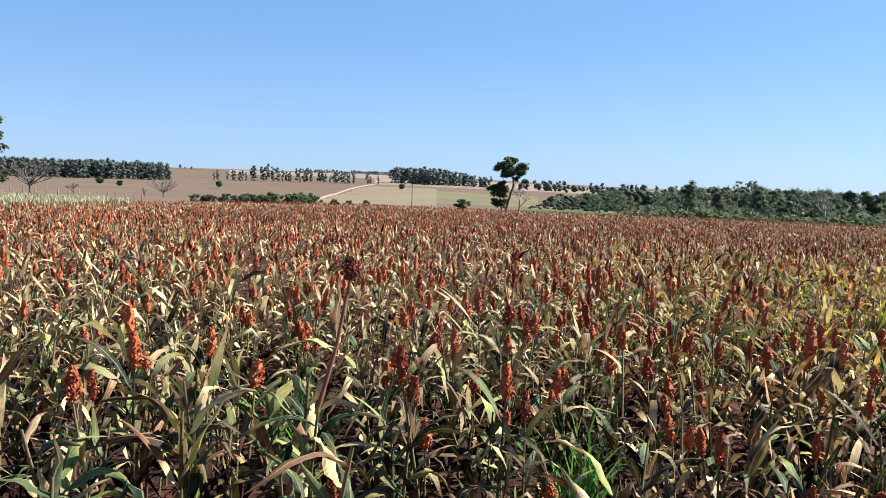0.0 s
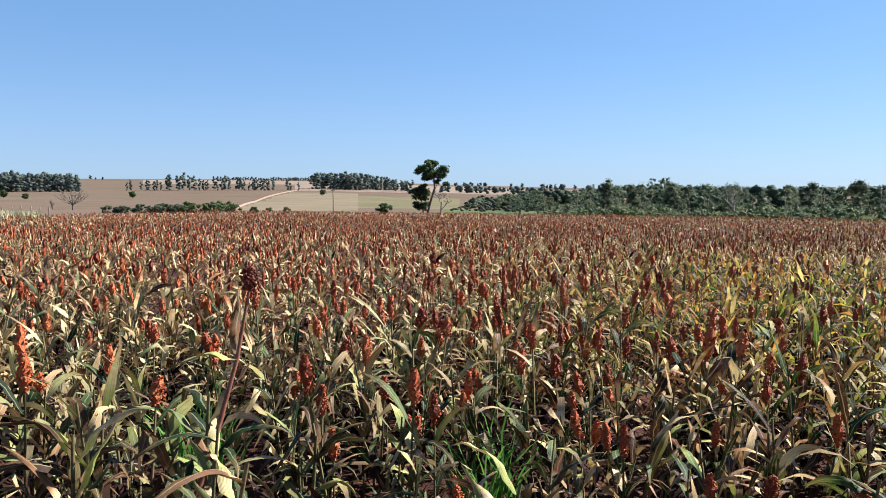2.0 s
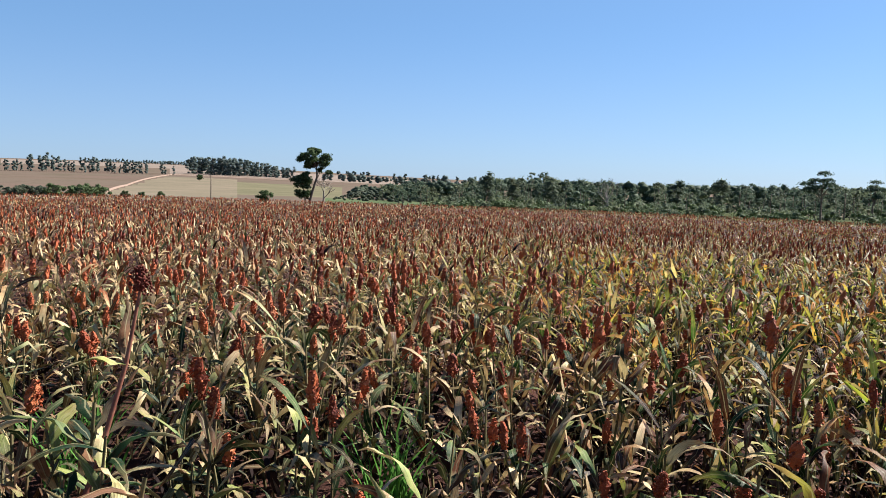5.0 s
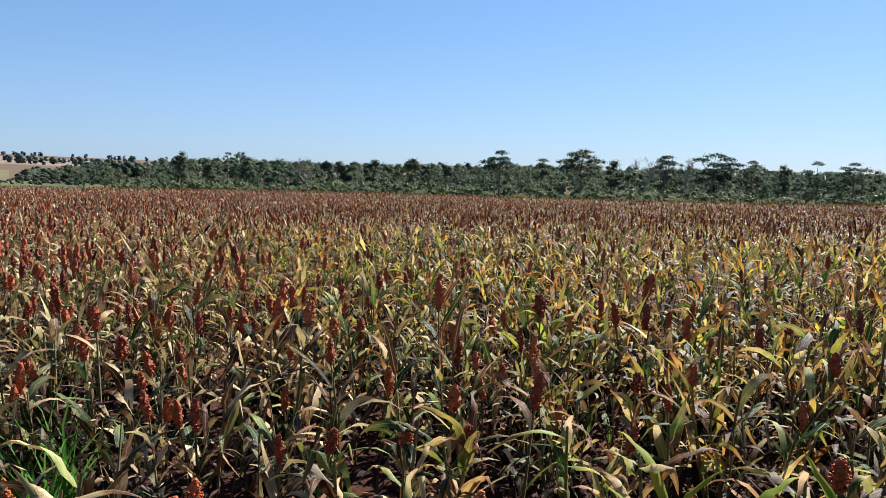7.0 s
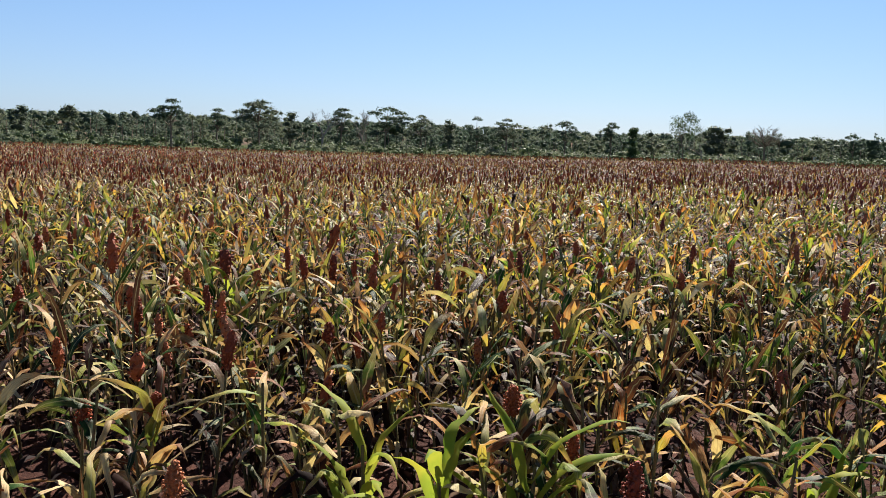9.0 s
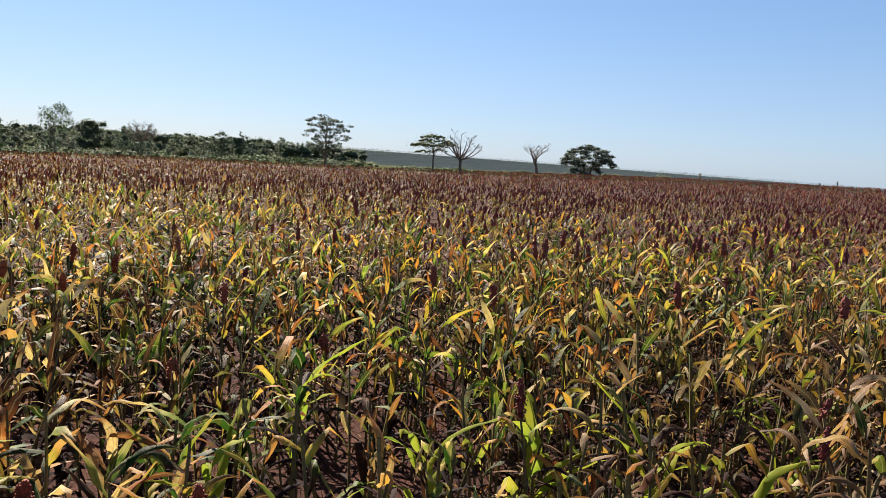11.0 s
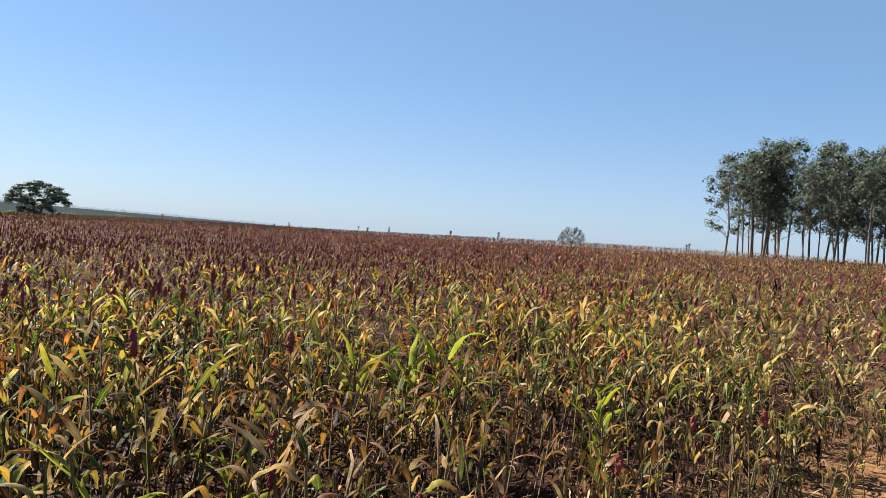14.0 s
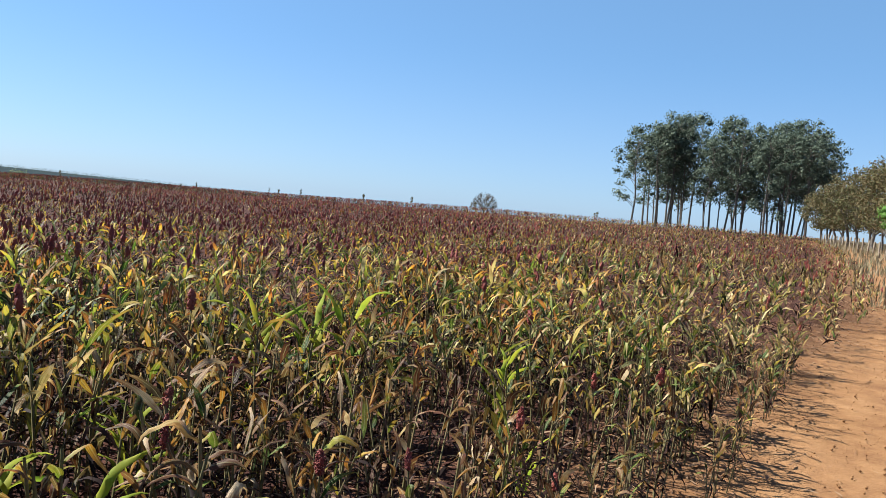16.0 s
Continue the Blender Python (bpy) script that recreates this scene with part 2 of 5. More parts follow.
    glow = n.mix(1.0, base, n.mix(yel, (1.15, 1.12, 0.95), (1.42, 1.32, 0.86)), "MULTIPLY")
    return n.surface(base, 0.5, nb, 0.10, n.fma(yel, 0.30, 0.11), glow)


def panicle_material(name, single):
    """Ripe red-brown grain heads, some paler."""
    n = Nodes(name)
    pick = n.add("ShaderNodeObjectInfo").outputs["Random"] if single else n.add("ShaderNodeNewGeometry").outputs["Random Per Island"]
    grain = n.noise(90.0, 2.0, n.place())
    c = n.ramp(n.math("ADD", n.math("MULTIPLY", pick, 0.75), n.math("MULTIPLY", grain, 0.35)), [(0.1, (0.085, 0.013, 0.007)), (0.45, (0.27, 0.052, 0.016)), (0.75, (0.38, 0.092, 0.028)), (1.0, (0.38, 0.14, 0.055))])
    # darker, purplish heads over the eastern side
    pxyz = n.add("ShaderNodeSeparateXYZ")
    n.link(n.place(), pxyz.inputs[0])
    side = n.add("ShaderNodeMapRange")
    side.interpolation_type = "SMOOTHSTEP"
    n.put(side.inputs[0], n.math("ARCTAN2", pxyz.outputs[0], pxyz.outputs[1]))
    side.inputs[1].default_value, side.inputs[2].default_value = 0.8, 2.0
    c = n.mix(n.math("MULTIPLY", side.outputs[0], 0.72), c, (0.14, 0.031, 0.036))
    return n.surface(c, 0.7, n.bump(grain, 0.7, 0.01), 0.25)


def plain_material(name, stops, scale=3.0, rough=0.85, bump=0.3, dist=0.01, fine=0.0, spec=0.2):
    n = Nodes(name)
    pos = n.place()
    a = n.noise(scale, 5.0, pos)
    if fine:
        a = n.math("ADD", n.math("MULTIPLY", a, 0.65), n.math("MULTIPLY", n.noise(fine, 4.0, pos), 0.35))
    lo, hi = 0.3, 0.7
    c = n.ramp(a, [(lo + (hi - lo) * i / (len(stops) - 1), s) for i, s in enumerate(stops)])
    return n.surface(c, rough, n.bump(a, bump, dist), spec)


def foliage_material(name, stops, light=0.2, rough=0.55, scale=0.25):
    n = Nodes(name)
    pick = n.add("ShaderNodeNewGeometry").outputs["Random Per Island"]
    big = n.noise(scale, 2.0, n.place())
    f = n.math("ADD", n.math("MULTIPLY", pick, 0.35), n.math("MULTIPLY", big, 0.65))
    c = n.ramp(f, [(0.2 + 0.6 * i / (len(stops) - 1), s) for i, s in enumerate(stops)])
    return n.surface(c, max(rough, 0.65), None, 0.12, light)


def shaded_dead_leaf_material(name, single):
    """The lower leaves, dead and hanging: brown to dull straw, with shade under the crop darkened in."""
    n = Nodes(name)
    pick = n.add("ShaderNodeObjectInfo").outputs["Random"] if single else n.add("ShaderNodeNewGeometry").outputs["Random Per Island"]
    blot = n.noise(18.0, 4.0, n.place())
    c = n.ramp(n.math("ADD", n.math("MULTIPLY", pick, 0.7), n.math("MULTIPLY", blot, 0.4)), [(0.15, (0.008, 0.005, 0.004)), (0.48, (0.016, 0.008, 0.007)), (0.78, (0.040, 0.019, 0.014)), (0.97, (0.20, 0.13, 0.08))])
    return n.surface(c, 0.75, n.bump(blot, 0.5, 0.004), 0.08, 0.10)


DARK_HEAD = plain_material("dark_grain", [(0.050, 0.012, 0.009), (0.11, 0.024, 0.015), (0.19, 0.050, 0.028)], 60.0, 0.8, 0.6, 0.01, 200.0)
DEAD_ONE = shaded_dead_leaf_material("shaded_dead_sorghum_leaf", True)
DEAD_MANY = shaded_dead_leaf_material("shaded_dead_sorghum_leaves", False)
VIVID = foliage_material("vivid_sorghum_leaf", [(0.06, 0.14, 0.015), (0.17, 0.26, 0.024), (0.32, 0.32, 0.034), (0.38, 0.25, 0.030)], 0.5, 0.5, 6.0)
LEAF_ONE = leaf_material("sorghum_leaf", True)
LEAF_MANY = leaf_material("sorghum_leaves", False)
HEAD_ONE = panicle_material("sorghum_grain", True)
HEAD_MANY = panicle_material("sorghum_grains", False)
# stalk browns lowered to carry the shade the stems stand in
STALK = plain_material("sorghum_stalk", [(0.045, 0.038, 0.018), (0.11, 0.095, 0.042), (0.17, 0.10, 0.055)], 9.0, 0.6, 0.3, 0.004, 60.0)
RED_STALK = plain_material("dry_red_stalk", [(0.10, 0.035, 0.025), (0.19, 0.07, 0.045), (0.28, 0.13, 0.08)], 9.0, 0.6, 0.3, 0.004, 60.0)
BARK = plain_material("bark", [(0.07, 0.05, 0.035), (0.14, 0.11, 0.08), (0.22, 0.18, 0.14)], 2.0, 0.9, 0.6, 0.05, 14.0)
PALE_BARK = plain_material("pale_bark", [(0.13, 0.10, 0.08), (0.26, 0.22, 0.18), (0.38, 0.34, 0.29)], 1.2, 0.85, 0.4, 0.04, 10.0)
GREY_BARK = plain_material("grey_bark", [(0.055, 0.047, 0.040), (0.095, 0.083, 0.070), (0.15, 0.13, 0.11)], 1.2, 0.85, 0.4, 0.04, 10.0)
WOOD = plain_material("weathered_wood", [(0.10, 0.075, 0.05), (0.19, 0.15, 0.11), (0.27, 0.22, 0.17)], 4.0, 0.85, 0.5, 0.01, 40.0)
DARK_GREEN = foliage_material("dark_green_foliage", [(0.030, 0.052, 0.022), (0.058, 0.090, 0.034), (0.10, 0.14, 0.052)], 0.35)
# lighter and greyer than near leaves: haze over the wood put into the colour
WOOD_GREEN = foliage_material("woodland_foliage", [(0.055, 0.076, 0.056), (0.090, 0.116, 0.080), (0.135, 0.158, 0.100), (0.155, 0.150, 0.106)], 0.60, 0.55, 0.08)
BUSH_GREEN = foliage_material("bush_foliage", [(0.045, 0.070, 0.028), (0.082, 0.118, 0.046), (0.135, 0.160, 0.070)], 0.2, 0.6, 0.15)
# pale grey-green: distance haze mixed into the far trees' base colour
FAR_GUM = foliage_material("hazed_far_foliage", [(0.11, 0.14, 0.125), (0.145, 0.18, 0.16), (0.18, 0.215, 0.19)], 0.60, 0.6, 0.02)
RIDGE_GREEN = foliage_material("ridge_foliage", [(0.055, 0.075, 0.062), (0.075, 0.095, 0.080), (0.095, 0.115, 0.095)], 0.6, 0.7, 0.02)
# darker trees of the wood, colour lifted for the same haze
WOOD_DEEP = foliage_material("shady_woodland_foliage", [(0.045, 0.070, 0.050), (0.072, 0.105, 0.068), (0.11, 0.14, 0.086)], 0.55, 0.55, 0.15)
WOOD_PALE = foliage_material("pale_woodland_foliage", [(0.10, 0.13, 0.078), (0.155, 0.18, 0.10), (0.19, 0.185, 0.125)], 0.55, 0.55, 0.15)
GUM_GREEN = foliage_material("eucalypt_foliage", [(0.036, 0.052, 0.038), (0.085, 0.110, 0.078), (0.16, 0.19, 0.135)], 0.3, 0.45, 0.3)
RUSTY = foliage_material("rusty_foliage", [(0.046, 0.050, 0.022), (0.074, 0.078, 0.032), (0.115, 0.080, 0.040), (0.080, 0.092, 0.036)], 0.2, 0.6, 0.3)
FRESH = foliage_material("fresh_foliage", [(0.055, 0.12, 0.022), (0.095, 0.185, 0.032)], 0.3)
GRASS_DRY = foliage_material("dry_grass_blades", [(0.14, 0.11, 0.065), (0.23, 0.18, 0.11), (0.13, 0.13, 0.065)], 0.25, 0.7, 0.2)
GRASS_PALE = foliage_material("pale_grass_blades", [(0.20, 0.21, 0.11), (0.33, 0.32, 0.19), (0.40, 0.36, 0.24)], 0.25, 0.7, 0.2)
GRASS_GREEN = foliage_material("green_grass_blades", [(0.07, 0.19, 0.035), (0.13, 0.29, 0.055)], 0.4, 0.5, 2.0)
LITTER = foliage_material("leaf_litter", [(0.09, 0.042, 0.022), (0.18, 0.095, 0.05), (0.32, 0.22, 0.13)], 0.1, 0.7, 2.0)


def soil_material():
    """Red farm soil: bare, trodden and paler on the track."""
    n = Nodes("red_soil")
    pos = n.place()
    wide, mid, fine = n.noise(0.35, 3.0, pos), n.noise(3.0, 6.0, pos, 0.65), n.noise(40.0, 6.0, pos, 0.7)
    grit = n.noise(130.0, 3.0, pos, 0.7)
    f = n.math("ADD", n.math("MULTIPLY", mid, 0.45), n.math("ADD", n.math("MULTIPLY", fine, 0.32), n.math("MULTIPLY", grit, 0.23)))
    c = n.ramp(f, [(0.34, (0.10, 0.040, 0.017)), (0.46, (0.195, 0.094, 0.037)), (0.57, (0.265, 0.140, 0.060)), (0.70, (0.36, 0.21, 0.105))])
    c = n.mix(n.math("MULTIPLY", wide, 0.35), c, (0.30, 0.17, 0.095))
    # tilled, littered soil inside the crop, its colour also darkened for plant shade
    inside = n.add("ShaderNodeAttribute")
    inside.attribute_name = "tilled_shade"
    tilled_shade = n.ramp(f, [(0.30, (0.016, 0.007, 0.006)), (0.48, (0.045, 0.018, 0.013)), (0.62, (0.095, 0.040, 0.026)), (0.78, (0.18, 0.10, 0.065))])
    c = n.mix(inside.outputs["Fac"], c, tilled_shade)
    h = n.math("ADD", n.math("MULTIPLY", mid, 1.0), n.math("MULTIPLY", fine, 0.35))
    return n.surface(c, 0.95, n.bump(h, 0.9, 0.05), 0.1)


def land_material():
    """Dry winter pasture and stubble of the far country."""
    n = Nodes("pasture")
    pos = n.place()
    big, small = n.noise(0.006, 4.0, pos), n.noise(0.12, 5.0, pos, 0.65)
    c = n.ramp(big, [(0.30, (0.090, 0.066, 0.054)), (0.45, (0.125, 0.088, 0.071)), (0.55, (0.112, 0.088, 0.069)), (0.70, (0.142, 0.101, 0.083))])
    c = n.mix(n.math("MULTIPLY", small, 0.5), c, (0.15, 0.112, 0.080))
    # grazed terraces and darker scrubby patches
    scrub = n.ramp(n.noise(0.022, 5.0, pos, 0.7), [(0.50, (0, 0, 0)), (0.64, (1, 1, 1))])
    c = n.mix(n.math("MULTIPLY", scrub, 0.45), c, (0.080, 0.072, 0.045))
    line = n.ramp(n.noise(0.045, 2.0, pos), [(0.485, (0, 0, 0)), (0.50, (1, 1, 1)), (0.515, (0, 0, 0))])
    c = n.mix(n.math("MULTIPLY", line, 0.35), c, (0.075, 0.058, 0.045))
    return n.surface(c, 0.95, n.bump(small, 0.5, 0.4), 0.0)


SOIL = soil_material()
LAND = land_material()
TRACK = plain_material("dirt_road", [(0.17, 0.12, 0.093), (0.21, 0.15, 0.118), (0.25, 0.185, 0.148)], 0.2, 0.95, 0.2, 0.05, 2.0, 0.0)
CROP_GREEN = plain_material("green_pasture", [(0.125, 0.108, 0.076), (0.165, 0.137, 0.096), (0.20, 0.160, 0.118)], 0.03, 0.95, 0.3, 0.2, 0.6, 0.0)
CROP_OLIVE = plain_material("olive_crop", [(0.098, 0.094, 0.058), (0.135, 0.122, 0.075), (0.165, 0.142, 0.090)], 0.03, 0.95, 0.3, 0.2, 0.6, 0.0)
CROP_FRESH = plain_material("fresh_green_crop", [(0.062, 0.082, 0.042), (0.085, 0.105, 0.054), (0.115, 0.125, 0.07)], 0.05, 0.95, 0.3, 0.2, 0.6, 0.0)
SCRUB = plain_material("scrub_floor", [(0.040, 0.052, 0.026), (0.065, 0.075, 0.038), (0.10, 0.095, 0.052)], 0.1, 0.95, 0.5, 0.3, 1.5, 0.0)
# blue cast in this base colour stands for haze over the ridge
HILL_WOOD = plain_material("wooded_hillside", [(0.022, 0.030, 0.033), (0.032, 0.043, 0.047), (0.046, 0.058, 0.060)], 0.05, 0.95, 0.6, 0.6, 0.4, 0.0)
CROP_PALE = plain_material("pale_stubble", [(0.16, 0.125, 0.10), (0.21, 0.165, 0.135), (0.25, 0.20, 0.17)], 0.02, 0.95, 0.3, 0.2, 0.4, 0.0)

# ---- the lie of the land ----
EYE = 2.0
CANOPY = 1.0
EDGE_AZ = [-180, -120, -60, -31, -15, 0, 20, 42, 57, 73, 92, 101, 110, 127, 142, 160, 180]
EDGE_EL = [0.3, -0.5, -1.5, -1.5, -1.2, -1.45, -1.6, -1.85, -1.75, -1.4, -1.25, -1.05, -0.72, -0.48, -0.06, 0.2, 0.3]
EDGE_D = [120, 80, 46, 50, 150, 155, 155, 155, 155, 155, 155, 155, 155, 155, 150, 148, 120]
RINGS = [230, 420, 700, 1100, 1800, 3000, 4600]
# ground elevation seen from the eye at each ring, by heading
RING_AZ = [-180, -60, -31, -26, -8, 2, 12, 40, 62, 80, 92, 116, 128, 145, 165, 180]
RING_EL = [
    (0.1, -0.3, -0.5, -0.5, -0.4, -0.3, -0.3),
    (-0.7, -0.5, 0.0, 0.45, 0.75, 0.80, 0.7),
    (-0.8, -0.55, 0.0, 0.45, 0.75, 0.80, 0.7),
    (-1.4, -0.65, 0.0, 0.50, 0.80, 0.85, 0.7),
    (-1.5, -0.75, 0.05, 0.45, 0.80, 0.85, 0.7),
    (-1.6, -0.95, -0.25, 0.20, 0.42, 0.48, 0.4),
    (-1.75, -1.2, -0.6, -0.20, 0.10, 0.20, 0.15),
    (-1.95, -1.6, -1.1, -0.8, -0.5, -0.3, -0.3),
    (-1.85, -1.5, -1.1, -0.8, -0.5, -0.3, -0.3),
    (-1.6, -1.2, -0.10, -0.5, -0.7, -0.8, -0.9),
    (-1.45, -1.1, -0.16, -0.5, -0.7, -0.8, -0.9),
    (-0.95, -0.9, -0.50, -0.8, -0.9, -1.0, -1.0),
    (-0.80, -0.85, -0.68, -0.9, -1.0, -0.9, -0.9),
    (-0.40, -0.7, -0.8, -0.8, -0.7, -0.5, -0.4),
    (0.10, -0.3, -0.5, -0.5, -0.4, -0.3, -0.3),
    (0.1, -0.3, -0.5, -0.5, -0.4, -0.3, -0.3),
]


def soft_interp(a, xs, ys):
    """Interpolation with rounded corners."""
    return sum(np.interp((a + o + 180.0) % 360.0 - 180.0, xs, ys) for o in (-5, -2.5, 0, 2.5, 5)) / 5.0


def edge_dist(a):
    return soft_interp(a, EDGE_AZ, EDGE_D)


def ground_z(x, y):
    """Height of the ground at x, y (numbers or arrays)."""
    x, y = np.asarray(x, float), np.asarray(y, float)
    a, d = np.degrees(np.arctan2(x, y)), np.maximum(np.hypot(x, y), 0.01)
    de = edge_dist(a)
    ze = EYE - CANOPY + de * np.tan(np.radians(soft_interp(a, EDGE_AZ, EDGE_EL)))
    z = ze * np.minimum(d / de, 1.0)
    zp, dp = ze, de
    for k, dk in enumerate(RINGS):
        zk = EYE + dk * np.tan(np.radians(soft_interp(a, RING_AZ, [r[k] for r in RING_EL])))
        f = np.clip((d - dp) / (dk - dp), 0, 1)
        f = f * f * (3 - 2 * f) if k < 2 else f
        z = np.where(d > dp, zp + (zk - zp) * f, z)
        zp, dp = zk, dk
    return z


def at(az, d, up=0.0):
    """The point of the ground at a heading and distance."""
    x, y = d * math.sin(radians(az)), d * math.cos(radians(az))
    return Vector((x, y, float(ground_z(x, y)) + up))


# the field's border on the track, by y
BORDER_Y = [-150, -55, -20, -12.3, -8.6, -5.9, -3.0, -0.5, 1.0, 2.2, 3.0]
BORDER_X = [43, 13.6, 3.92, 3.2, 2.62, 1.98, 1.66, 1.5, 0.9, -1.5, -60]


def in_field(x, y):
    a, d = np.degrees(np.arctan2(x, y)), np.hypot(x, y)
    return (d < edge_dist(a) - 1.0) & (x > np.interp(y, BORDER_Y, BORDER_X)) & (d > 1.9) & (a > -60)


def border_gap(x, y):
    return x - np.interp(y, BORDER_Y, BORDER_X)


# ---- mesh tools ----
def mesh_from(name, verts, faces, mats, uv=None, mat_index=None, smooth=False, rough_slot=None):
    """verts (n, 3), faces (m, 3 or 4) as arrays."""
    me = bpy.data.meshes.new(name)
    verts, faces = np.asarray(verts, np.float32), np.asarray(faces, np.int32)
    k = faces.shape[1]
    me.vertices.add(len(verts))
    me.vertices.foreach_set("co", verts.ravel())
    me.loops.add(faces.size)
    me.loops.foreach_set("vertex_index", faces.ravel())
    me.polygons.add(len(faces))
    me.polygons.foreach_set("loop_start", np.arange(0, faces.size, k, dtype=np.int32))
    if uv is not None:
        lay = me.uv_layers.new(name="UVMap")
        lay.data.foreach_set("uv", np.asarray(uv, np.float32)[faces.ravel()].ravel())
    for m in mats:
        me.materials.append(m)
    if mat_index is not None:
        me.polygons.foreach_set("material_index", np.asarray(mat_index, np.int32))
    if smooth:
        soft = np.ones(len(faces), bool)
        if rough_slot is not None:
            soft = np.asarray(mat_index) != rough_slot
        me.polygons.foreach_set("use_smooth", soft)
    me.update(calc_edges=True)
    me.validate()
    return me


def part(name, me, parent, label=""):
    ob = new(name, me)
    ob.parent = parent
    if label:
        tagged(ob, label)
    return ob


def joined(chunks):
    """Chunks of (verts, faces, uv, material index per face) as one."""
    v, f, u, m, o = [], [], [], [], 0
    for cv, cf, cu, cm in chunks:
        v.append(cv), f.append(cf + o), u.append(cu), m.append(cm)
        o += len(cv)
    return np.concatenate(v), np.concatenate(f), np.concatenate(u), np.concatenate(m)


def tube(points, radii, sides=6):
    """A tapered tube along points: verts and quads."""
    pts = [Vector(p) for p in points]
    verts, faces = [], []
    for i, p in enumerate(pts):
        way = (pts[min(i + 1, len(pts) - 1)] - pts[max(i - 1, 0)]).normalized()
        side = way.cross(Vector((0.31, 0.95, 0.02)))
        side = side.normalized() if side.length > 1e-4 else Vector((1, 0, 0))
        other = way.cross(side)
        for s in range(sides):
            g = 2 * math.pi * s / sides
            verts.append(p + (side * math.cos(g) + other * math.sin(g)) * radii[i])
    for i in range(len(pts) - 1):
        for s in range(sides):
            a, b = i * sides + s, i * sides + (s + 1) % sides
            faces.append((a, b, b + sides, a + sides))
    return np.array([tuple(v) for v in verts]), np.array(faces)


# ---- ground ----
LAND_USES = [
    # heading from, to, distance from, to, material
    (-13.0, -4.3, 250, 660, 2),
    (-4.3, 2.8, 300, 560, 3),
    (1.5, 9.0, 225, 300, 4),
    (-19.0, -6.0, 1150, 1700, 5),
    (-9.0, 12.0, 820, 1500, 5),
    (9.0, 92.0, 172, 420, 6),
    (82.0, 128.0, 168, 720, 6),
    (76.0, 132.0, 420, 760, 7),
]


def ground():
    radii = np.concatenate([[0.6, 1.2, 1.8], np.arange(2.5, 12, 0.8), np.geomspace(12.5, 4600, 92)])
    cols = np.concatenate([np.arange(-36.0, 14.0, 0.4), np.arange(14.0, 324.0, 2.0)])
    n = len(cols)
    g = np.radians(cols)
    x = np.concatenate([[0.0], (radii[:, None] * np.sin(g)).ravel()])
    y = np.concatenate([[0.0], (radii[:, None] * np.cos(g)).ravel()])
    z = ground_z(x, y)
    d = np.hypot(x, y)
    z = z + 0.02 * np.sin(x * 2.1 + 1.3 * np.sin(y * 1.7)) * np.cos(y * 1.9) * np.clip(d / 2, 0, 1) * (d < 60)
    v = np.stack([x, y, z], 1)
    k = np.arange(n)
    k2 = (k + 1) % n
    faces = [np.stack([1 + q * n + k, 1 + q * n + k2, 1 + (q + 1) * n + k2, 1 + (q + 1) * n + k], 1)[:, ::-1] for q in range(len(radii) - 1)]
    f = np.concatenate(faces)
    mid = np.hypot(*v[f].mean(1)[:, :2].T)
    ang = np.degrees(np.arctan2(*v[f].mean(1)[:, :2].T))
    mi = (mid > edge_dist(ang) + 1.5).astype(int)
    for a0, a1, d0, d1, m in LAND_USES:
        slant = (mid - d0) * (4.2 / 410) if m == 2 else 0.0
        mi[(ang > a0 + slant) & (ang < a1) & (mid > d0) & (mid < d1)] = m
    me = mesh_from("ground", v, f, [SOIL, LAND, CROP_GREEN, CROP_OLIVE, CROP_FRESH, CROP_PALE, SCRUB, HILL_WOOD], mat_index=mi, smooth=True)
    # how far inside the crop: drives the tilled, shade-darkened soil colour
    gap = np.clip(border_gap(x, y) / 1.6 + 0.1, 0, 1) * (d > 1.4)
    me.attributes.new("tilled_shade", "FLOAT", "POINT").data.foreach_set("value", gap.astype(np.float32))
    bm = bmesh.new()
    bm.from_mesh(me)
    bm.verts.ensure_lookup_table()
    for i in range(n):
        bm.faces.new((bm.verts[0], bm.verts[1 + (i + 1) % n], bm.verts[1 + i]))
    bmesh.ops.recalc_face_normals(bm, faces=bm.faces)
    bm.to_mesh(me)
    bm.free()
    tagged(new("ground", me), "red farm soil running out into dry rolling pasture", "ground", kind="structure")


ground()


def draped(name, corners, mat, label, up=0.35, steps=40, cat="road"):
    """A four-cornered strip of land, corners as (heading, distance), laid on the ground."""
    v = []
    a, b, c, d = corners
    for i in range(5):
        for j in range(steps + 1):
            s, t = i / 4, j / steps
            az = (a[0] * (1 - s) + b[0] * s) * (1 - t) + (d[0] * (1 - s) + c[0] * s) * t
            q = (a[1] * (1 - s) + b[1] * s) * (1 - t) + (d[1] * (1 - s) + c[1] * s) * t
            v.append(at(az, q, up * (1 - abs(2 * s - 1) ** 4)))
    f = [(i * (steps + 1) + j, (i + 1) * (steps + 1) + j, (i + 1) * (steps + 1) + j + 1, i * (steps + 1) + j + 1) for i in range(4) for j in range(steps)]
    me = mesh_from(name, np.array([tuple(p) for p in v]), f, [mat], smooth=True)
    return tagged(new(name, me), label, cat, kind="structure")


draped("dirt_road", [(-13.22, 245), (-13.02, 245), (-8.44, 760), (-8.54, 760)], TRACK, "pale dirt road climbing the far hill", up=0.7)
draped("dirt_road", [(-8.6, 735), (-8.6, 747), (-1, 747), (-1, 735)], TRACK, "thin dirt road along the hillside", up=0.7)


